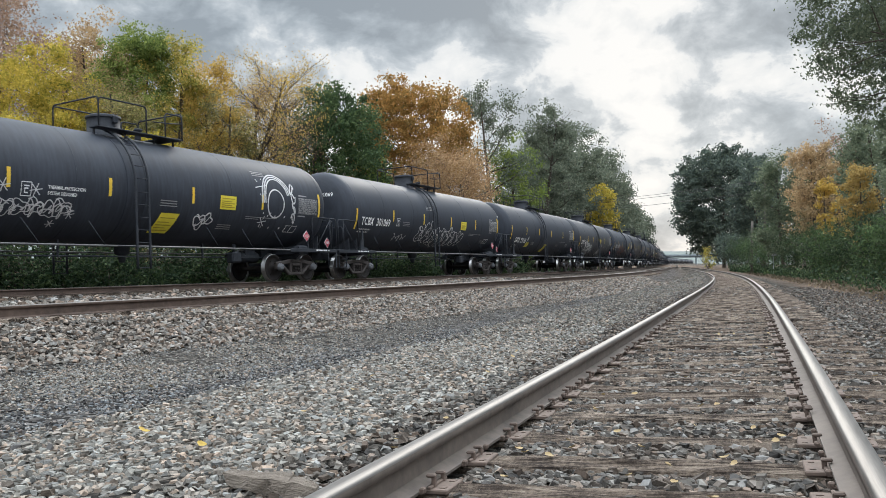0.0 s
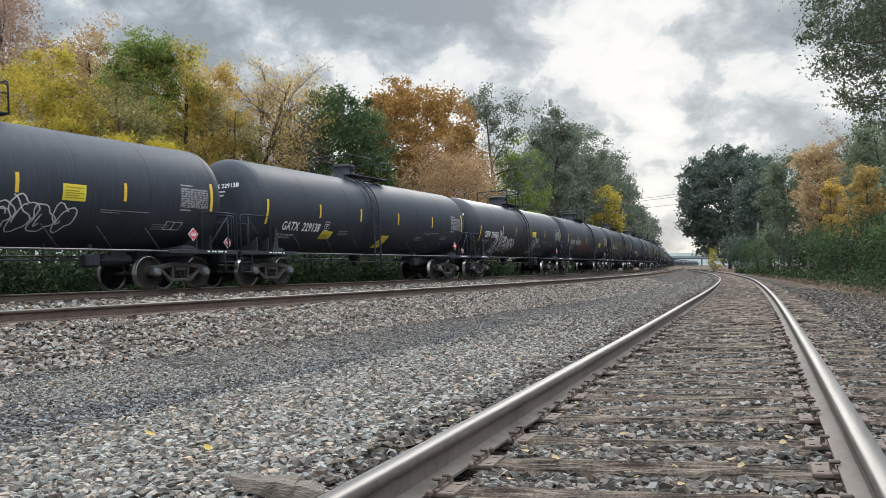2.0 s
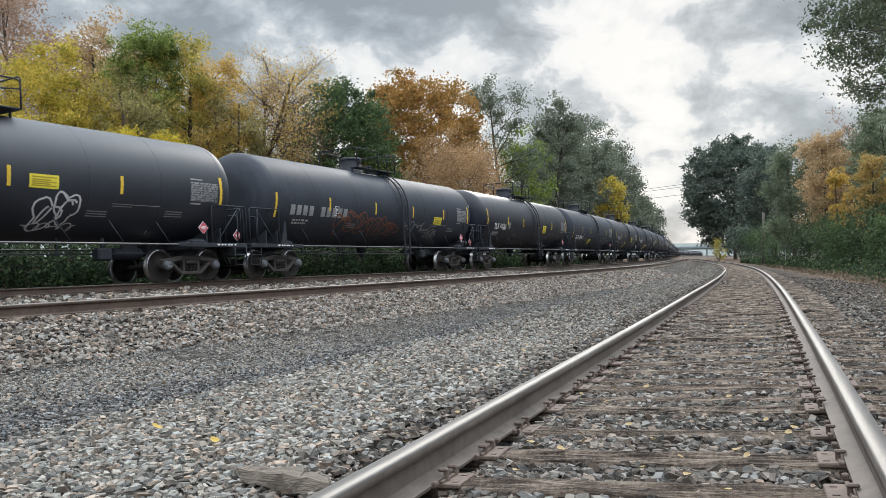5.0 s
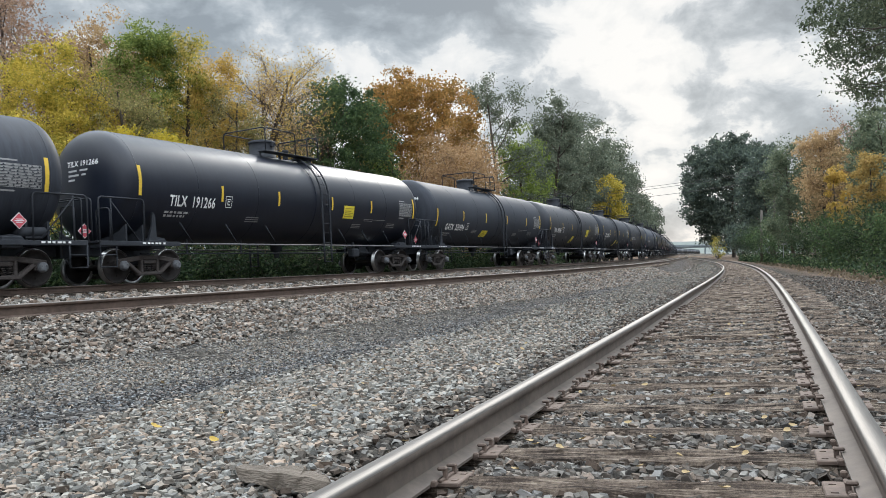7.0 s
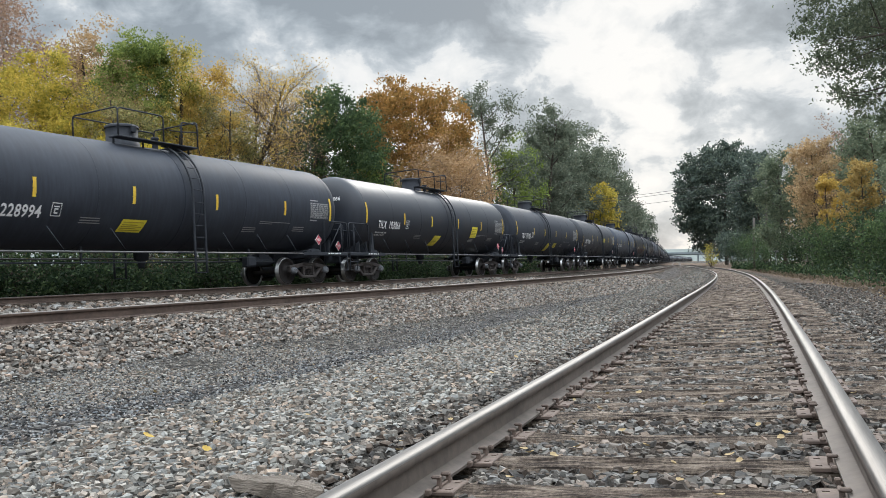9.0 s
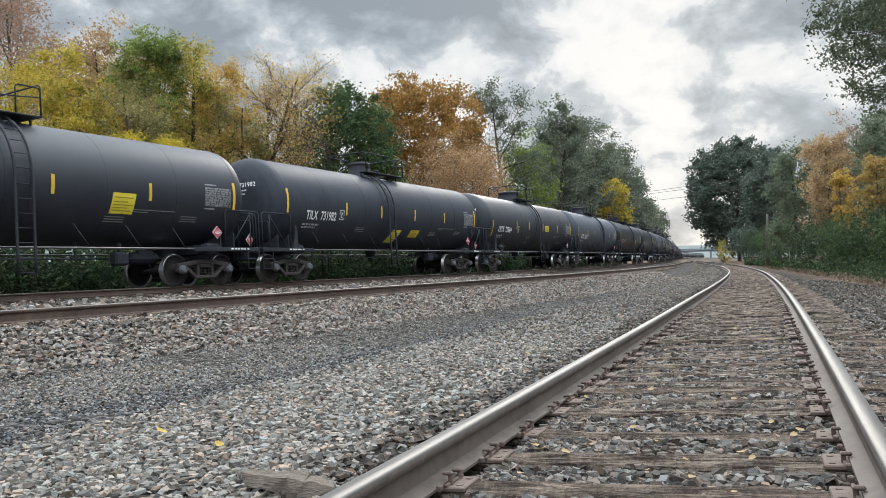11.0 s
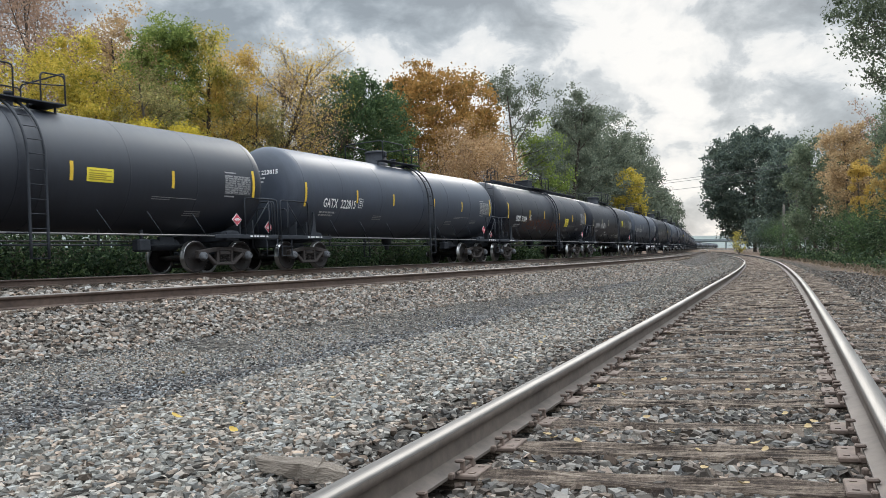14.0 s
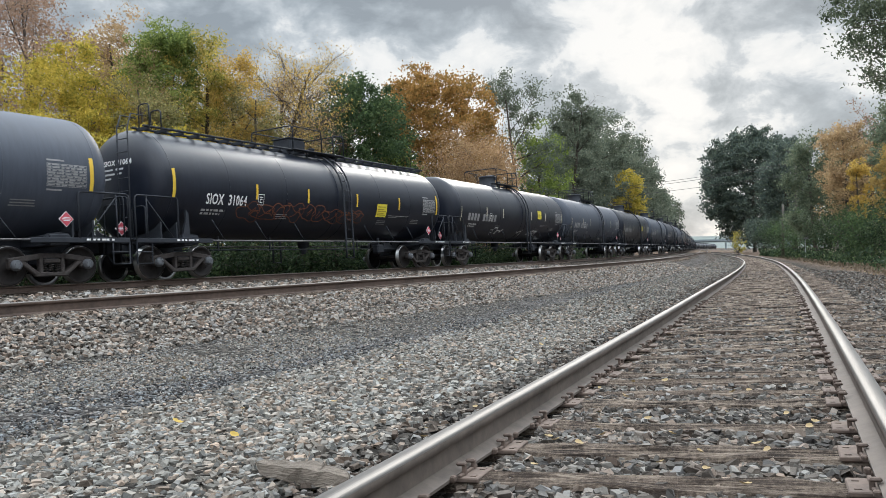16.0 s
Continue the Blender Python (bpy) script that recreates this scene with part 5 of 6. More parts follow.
def under_parts():
    pipe, low, strut, res, gear, outlet = Geo(), Geo(), Geo(), Geo(), Geo(), Geo()
    for sx in (-1, 1):
        if sx > 0:
            pipe.tube([(0, -6.9, 0), (0, 6.9, 0)], 0.026, 6)
            strut.tube([(0, 0, 0), (-0.06, -0.42, 0.6)], 0.016, 6)
    low.tube([(0, -6.3, 0), (0, 6.3, 0)], 0.022, 6)
    outlet.lathe([(0.66, 0.0), (0.66, 0.08), (0.76, 0.10), (0.86, 0.12), (0.9, 0.2), (1.15, 0.22)], "z", 14, 0, (0, 0.1, 0))
    res.lathe([(4.35, 0.0), (4.38, 0.12), (4.45, 0.17), (5.25, 0.17), (5.32, 0.12), (5.35, 0.0)], "y", 18, 0, (0.3, 0, 0.82))
    res.box((0.4, 4.85, 0.95), (0.12, 0.5, 0.2), 0, 0.02)
    gear.box((0.75, 3.75, 0.78), (0.3, 0.42, 0.34), 0, 0.05)
    gear.tube([(0.75, 3.75, 0.9), (0.75, 3.75, 1.2)], 0.05, 6)
    return pipe, low, strut, res, gear, outlet


def walkway_parts():
    """Full-length running board on the tank's crown, with the end ladder and hoop."""
    g, lad = Geo(), Geo()
    z = TZ + TR
    for x in (0.35, 0.80):
        g.box((x, 0, z + 0.02), (0.09, 14.8, 0.05), 0, 0.01)
    for y in np.arange(-7.2, 7.3, 0.6):
        g.box((0.58, y, z - 0.02), (0.5, 0.05, 0.10), 0, 0.01)
    for dx in (-0.2, 0.2):
        lad.tube([(1.0 + dx, -8.28, 0.45), (1.0 + dx, -8.24, z - 0.2), (0.75 + dx, -7.9, z + 0.25), (0.75 + dx, -7.4, z + 0.25)], 0.02, 6)
    for zz in np.arange(0.6, z, 0.34):
        lad.tube([(0.8, -8.26, zz), (1.2, -8.26, zz)], 0.014, 6)
    lad.tube(u_bar((0.55, -7.3, z), 0.62, (0.95, -7.3, z)), 0.02, 6)
    lad.tube(u_bar((0.55, -6.9, z), 0.5, (0.95, -6.9, z)), 0.02, 6)
    return g, lad


M = {}


def shared_meshes():
    """Meshes that all cars share."""
    shell, bands = tank_shell(), jacket_bands()
    for k, mt in PAINT.items():
        M["shell_" + k] = shell.mesh("shell", [mt])
        M["band_" + k] = bands.mesh("band", [mt])
        bead = Geo().lathe([(-0.016, TR - 0.002), (-0.008, TR + 0.004), (0.008, TR + 0.004), (0.016, TR - 0.002)], "y", 64, 0, (0, 0, TZ), False)
        M["seam_" + k] = bead.mesh("weld_seam", [mt])
    M["side"], M["spring"], M["cap"], M["bolster"], M["wheelset"] = truck_parts()
    for sq in (0, 1):
        d, lid, pl, hr, valve = dome_parts(bool(sq))
        M["dome%d" % sq], M["lid%d" % sq] = d.mesh("dome", [IRON]), lid.mesh("lid", [IRON])
    M["deck"], M["dome_rail"], M["valve"] = pl.mesh("walkway", [IRON]), hr.mesh("hand_rail", [IRON]), valve.mesh("valve", [IRON])
    for k, g in zip(("sill", "coupler", "platform", "end_rail", "step", "saddle", "air_hose"), end_parts()):
        M[k] = g.mesh(k, [CAST if k == "coupler" else IRON])
        if k in ("step", "saddle"):
            o = Geo().add([(-x, y, z) for x, y, z in g.v], [f[::-1] for f in g.f])
            M[k + "_mirror"] = o.mesh(k, [IRON])
    for k, g in zip(("side_pipe", "brake_pipe", "strut", "reservoir", "brake_valve", "bottom_outlet"), under_parts()):
        M[k] = g.mesh(k, [LIT_PIPE if k == "side_pipe" else IRON])
    M["brake_stand"] = Geo().plate([(-0.17, 0.0), (0.13, 0.0), (0.12, 0.30), (0.10, 0.72), (0.02, 0.80), (-0.02, 0.45), (-0.10, 0.18)], -0.03, 0.03).box((0, 0, 0.02), (0.16, 0.34, 0.05), 0, 0.01).mesh("brake_stand", [IRON])
    M["hanger"] = Geo().box((0, 0, 0.08), (0.05, 0.06, 0.46), 0, 0.01).mesh("hanger", [IRON])
    M["ladder"] = ladder_mesh(0.42, 0, 0.97).mesh("ladder", [IRON])
    M["board"], M["end_ladder"] = [g.mesh(k, [IRON]) for k, g in zip(("running_board", "end_ladder"), walkway_parts())]
    bar = [(-0.045, 0.045, -0.23, 0.23, 0.0)]
    M["stripe_y"], M["stripe_w"] = patch_geo(bar, 0.006).mesh("reflector", [YELLOW]), patch_geo(bar, 0.006).mesh("reflector", [PALE])
    M["stripe_end"] = patch_geo([(-0.05, 0.05, -0.40, 0.40, 0.0)], 0.008).mesh("reflector", [YELLOW])
    M["stripe_end_pale"] = patch_geo([(-0.03, 0.03, -0.34, 0.34, 0.0)], 0.008).mesh("reflector", [PALE])
    # data table: frame lines and rows of bars
    cells = [(-0.42, 0.42, a, a + 0.012, 0) for a in np.linspace(-0.26, 0.26, 9)]
    r = np.random.default_rng(9)
    for a in np.linspace(-0.235, 0.225, 8):
        y = -0.40
        while y < 0.36:
            w = r.uniform(0.05, 0.16)
            cells.append((y, min(y + w, 0.40), a, a + 0.032, 0))
            y += w + 0.03
    cells += [(y, y + 0.01, -0.26, 0.27, 0) for y in (-0.42, -0.1, 0.15, 0.41)] + [(-0.42, -0.05, 0.33, 0.37, 0), (-0.42, -0.1, -0.36, -0.32, 0)]
    M["table"] = patch_geo(cells).mesh("data_table", [TABLE])
    small = []
    for a, w in ((0.0, 0.9), (-0.11, 0.75)):
        y = 0.0
        while y < w:
            q = r.uniform(0.06, 0.2)
            small.append((y, min(y + q, w), a, a + 0.065, 0))
            y += q + 0.05
    M["weights"] = patch_geo(small).mesh("weight_lettering", [WORN])
    lines = [(r.uniform(0, 0.05), r.uniform(0.45, 0.7), a, a + 0.028, 0) for a in (0, -0.07, -0.14)]
    M["notice"] = patch_geo(lines).mesh("notice_lettering", [FADED])
    M["rule"] = patch_geo([(0, 1.5, 0, 0.02, 0), (0, 0.6, -0.06, -0.04, 0)]).mesh("notice_lettering", [FADED])
    box = [(-0.13, 0.13, -0.17, -0.15, 0), (-0.13, 0.13, 0.15, 0.17, 0), (-0.13, -0.115, -0.17, 0.17, 0), (0.115, 0.13, -0.17, 0.17, 0),
           (-0.07, 0.07, 0.06, 0.09, 0), (-0.05, 0.05, -0.10, -0.07, 0), (-0.05, 0.05, 0.0, 0.03, 0), (-0.05, -0.025, -0.10, 0.03, 0)]
    M["plate_box"] = patch_geo(box).mesh("plate_mark", [WHITE])
    M["panel_box"] = patch_geo([(-0.28, 0.28, -0.13, -0.115, 0.0), (-0.28, 0.28, 0.115, 0.13, 0.06), (-0.28, -0.262, -0.13, 0.13, 0.06), (0.262, 0.28, -0.13, 0.13, 0.06), (-0.01, 0.01, -0.13, 0.13, 0.06)]).mesh("test_panel", [WHITE])
    g = Geo()
    for k, (s, mt) in enumerate(((0.19, 0), (0.166, 1))):
        x = 0.012 * k
        g.plate([(0, -s), (s, 0), (0, s), (-s, 0)], x, x + 0.006, mt)
    for z in (-0.035, 0.0, 0.035):
        g.plate([(-0.11 + abs(z), z - 0.01), (0.11 - abs(z), z - 0.01), (0.11 - abs(z), z + 0.01), (-0.11 + abs(z), z + 0.01)], 0.018, 0.024, 0)
    M["placard"] = g.mesh("placard", [PLACARD, RED])
    g = Geo()
    for z0, x0, x1 in ((0.36, -0.30, 0.02), (0.36, 0.14, 0.42), (0.24, -0.30, 0.10), (0.24, 0.20, 0.36), (0.12, -0.30, -0.05)):
        vs = []
        for k in range(5):
            x = x0 + (x1 - x0) * k / 4
            for z in (z0, z0 + 0.05):
                q = max(1 - (math.hypot(x, z) / TR) ** 2.63, 0.02)
                vs.append((x, 0.22 - TH - HEAD * q ** 0.38 - 0.012, TZ + z))
        g.add(vs, [(2 * k, 2 * k + 2, 2 * k + 3, 2 * k + 1) for k in range(4)])
    M["end_rows"] = g.mesh("end_lettering", [WORN])
    M["air_tank"] = Geo().lathe([(-0.34, 0.0), (-0.33, 0.08), (-0.29, 0.125), (0.29, 0.125), (0.33, 0.08), (0.34, 0.0)], "y", 16).box((0, 0, -0.12), (0.16, 0.4, 0.06), 0, 0.01).mesh("air_reservoir", [IRON])
    g = Geo()
    for k in range(6):
        g.box((0, -0.36 + 0.13 * k + 0.02 * (k % 2), 0), (0.012, 0.07 + 0.03 * (k % 3 == 0), 0.045), 0, 0.002)
    M["sill_mark"] = g.mesh("sill_lettering", [WHITE])


def moved(me, y, arc):
    """Placing of a decal mesh that was laid out at y = 0, arc = 0: turned round the tank axis."""
    return Matrix.Translation((0, y, TZ)) @ Matrix.Rotation(-arc / TR, 4, "Y") @ Matrix.Translation((0, 0, -TZ))


def back(y):
    """Marks towards the leading end stand a little further back."""
    return y + 0.2 * min(max(-y / 4.4, 0.0), 1.0)


def tank_car(spec):
    """Empty at rail height > shell, fittings, trucks > wheels."""
    fin = spec.get("finish", "matte")
    car = tagged(new("tank_car"), spec["label"], "tank car", "cars of the passing train")
    put("shell", M["shell_" + fin], car)
    lad = spec.get("lad", 0.97) - 0.97
    put("band", M["band_" + fin], car, Matrix.Translation((0, lad, 0)))
    for y in (0.22 - TH, -5.0, -2.45, 2.9, 5.1, TH):
        put("weld_seam", M["seam_" + fin], car, Matrix.Translation((0, y, 0)))
    sq = int(spec.get("square", 0))
    k = spec.get("dome", 1.0)
    dome = put("dome", M["dome%d" % sq], car, Matrix.Translation((0, 0.4 * (k - 1), 0)) @ Matrix.Diagonal((k, k, 1, 1)))
    put("lid", M["lid%d" % sq], dome)
    put("walkway", M["deck"], car)
    put("hand_rail", M["dome_rail"], car)
    put("valve", M["valve"], car)
    put("ladder", M["ladder"], car, Matrix.Translation((0, lad, 0)))
    put("ladder", M["ladder"], car, pose(0, 1.94 + lad, 0, 0, 0, 180))
    for turn in (0, 180):
        for k in ("sill", "coupler", "platform", "end_rail", "step", "saddle", "air_hose"):
            put(k, M[k], car, pose(0, 0, 0, 0, 0, turn))
        for k in ("step", "saddle"):
            put(k, M[k + "_mirror"], car, pose(0, 0, 0, 0, 0, turn))
    for k in ("reservoir", "brake_valve", "bottom_outlet"):
        put(k, M[k], car)
    for sx in (-1, 1):
        put("side_pipe", M["side_pipe"], car, Matrix.Translation((sx * 1.42, 0, 1.02)))
    put("brake_pipe", M["brake_pipe"], car, Matrix.Translation((0.55, 0, 0.80)))
    for y in (-5.2, -3.4, -1.6, 2.4, 3.9, 5.4):
        put("strut", M["strut"], car, Matrix.Translation((1.42, y, 1.02)))
    for y in (-4.6, -2.3, 2.6):
        put("hanger", M["hanger"], car, Matrix.Translation((0.55, y, 0.92)))
    wheels = []
    for sy in (-1, 1):
        tk = put("truck", M["bolster"], car, Matrix.Translation((0, sy * TRUCK_Y, 0)))
        for sx in (-1, 1):
            put("side_frame", M["side"], tk, Matrix.Translation((sx * 1.0, 0, 0)))
            put("spring_nest", M["spring"], tk, Matrix.Translation((sx * 1.0, 0, 0)))
            for ay in (-0.889, 0.889):
                put("bearing_cap", M["cap"], tk, pose(sx * 1.0, ay, 0.457, 0, 0, 0 if sx > 0 else 180))
        for ay in (-0.889, 0.889):
            w = put("wheelset", M["wheelset"], tk, Matrix.Translation((0, ay, WHEEL_R)))
            wheels.append((w, ay))
    if spec.get("board"):
        put("running_board", M["board"], car)
        put("end_ladder", M["end_ladder"], car)
    # lettering and marks
    for y in spec.get("stripes", (-4.4, -2.2, 2.0, 4.3)):
        put("reflector", M["stripe_w"] if spec.get("pale") else M["stripe_y"], car, moved(None, back(y), -0.12))
    for y, a in ((-7.06, spec.get("front", -0.30)), (7.26, -0.04)):
        put("reflector", M["stripe_end_pale" if spec.get("pale") else "stripe_end"], car, moved(None, y, a))
    put("data_table", M["table"], car, moved(None, 6.62, -0.12) @ Matrix.Diagonal((1, 1.2, 1, 1)))
    put("plate_mark", M["plate_box"], car, moved(None, back(spec.get("c", -3.85)), spec.get("base", -0.57) + 0.22))
    put("weight_lettering", M["weights"], car, moved(None, spec.get("num", -6.3) + 0.22, spec.get("base", -0.57) - 0.22))
    for y, a in spec.get("notices", ((-2.9, -0.8), (2.9, -0.85), (5.3, -0.75))):
        put("notice_lettering", M["notice"], car, moved(None, y, a))
    put("notice_lettering", M["rule"], car, moved(None, 3.6, -0.62))
    if "panel" in spec:
        put("test_panel", M["panel_box"], car, moved(None, spec["panel"], -0.95))
    put("sill_lettering", M["sill_mark"], car, Matrix.Translation((1.465, 7.5, 1.02)))
    put("sill_lettering", M["sill_mark"], car, Matrix.Translation((1.465, -6.6, 1.02)))
    put("brake_stand", M["brake_stand"], car, Matrix.Translation((1.38, -6.62, 1.05)))
    if "air" in spec:
        put("air_reservoir", M["air_tank"], car, pose(1.26, spec["air"], 1.26))
    put("placard", M["placard"], car, pose(1.42, 6.60, 1.50))
    put("placard", M["placard"], car, pose(1.0, -8.40, 1.34, 0, 0, 0))
    if spec.get("mark"):
        put("reporting_mark", text_mesh("reporting_mark", spec["mark"].replace(" ", "  "), 0.43, spec.get("num", -6.3) + 0.32, spec.get("base", -0.57), WHITE, spec.get("wide", 0.92) * 0.985, 1.07), car)
        em = text_mesh("end_mark", spec["mark"], 0.20, 0, 0, WHITE, 1.0, 1.05)
        co = np.zeros(len(em.vertices) * 3)
        em.vertices.foreach_get("co", co)
        co = co.reshape(-1, 3)
        ln, up = co[:, 1].copy(), (np.arctan2(co[:, 2] - TZ, co[:, 0])) * TR
        # wrap onto the front head, which bulges towards -y
        x, z = -0.35 + ln, 0.50 + up
        q = np.clip(1 - (np.hypot(x, z) / TR) ** 2.63, 0.02, 1)
        em.vertices.foreach_set("co", np.stack([x, 0.22 - TH - HEAD * q ** 0.38 - 0.012, TZ + z], -1).ravel())
        em.update()
        put("end_mark", em, car)
        put("end_lettering", M["end_rows"], car)
    for words, y, a in spec.get("words", ()):
        put("notice_lettering", text_mesh("notice_lettering", words, 0.115, y, a, WHITE, 0.78, 1.05), car)
    if not spec.get("mark") and spec.get("bars", True):
        put("reporting_mark", patch_geo([(-6.3 + 0.34 * k, -6.3 + 0.34 * k + 0.24, -0.58, -0.24, 0) for k in (0, 1, 2, 3, 5, 6, 7, 8, 9)]).mesh("reporting_mark", [FADED]), car)
    if spec.get("decals"):
        for y0, y1, a0, a1, sl in spec["decals"]:
            y0, y1 = back(y0), back(y0) + y1 - y0
            dc = (y0, y1, a0, a1, sl)
            dk = put("decal", patch_geo([dc], 0.007).mesh("decal", [LEMON]), car, None, "yellow rectangular decal")
            rows = [(y0 + 0.06 + sl * f, y1 - 0.06 - (0.2 * (y1 - y0) if k % 2 else 0) + sl * f, a0 + (a1 - a0) * f, a0 + (a1 - a0) * f + 0.028, 0.0) for k, f in enumerate((0.14, 0.28, 0.42, 0.56, 0.76))]
            put("decal_lettering", patch_geo(rows, 0.011).mesh("decal_lettering", [OCHRE]), dk)
    for kind, w, mt, *a in spec.get("tags", ()):
        ln = {"bubble": bubble_tag, "script": script_tag, "ring": ring_tag}[kind](*a) if kind != "star" else sum([star(*p) for p in a], [])
        put("painted_tag", ribbons(ln, w, 0.008).mesh("painted_tag", [mt]), car)
    return car, wheels


def far_car(fin, label):
    """A car that stays so far off that only its tank, dome, ends and trucks show."""
    car = tagged(new("tank_car"), label, "tank car", "cars of the passing train")
    put("shell", M["shell_" + fin], car)
    put("lid", M["lid0"], put("dome", M["dome0"], car))
    put("walkway", M["deck"], car)
    for turn in (0, 180):
        put("platform", M["platform"], car, pose(0, 0, 0, 0, 0, turn))
        put("sill", M["sill"], car, pose(0, 0, 0, 0, 0, turn))
    for sy in (-1, 1):
        tk = put("truck", M["bolster"], car, Matrix.Translation((0, sy * TRUCK_Y, 0)))
        put("side_frame", M["side"], tk, Matrix.Translation((1.0, 0, 0)))
        for ay in (-0.889, 0.889):
            put("wheelset", M["wheelset"], tk, Matrix.Translation((0, ay, WHEEL_R)))
    return car, []


shared_meshes()
FLAT = "matte black tank car with yellow reflectors and worn white lettering"
SHINY = "glossy black tank car with yellow reflectors and white lettering"
GREY = "dusty dark grey tank car with yellow reflectors"
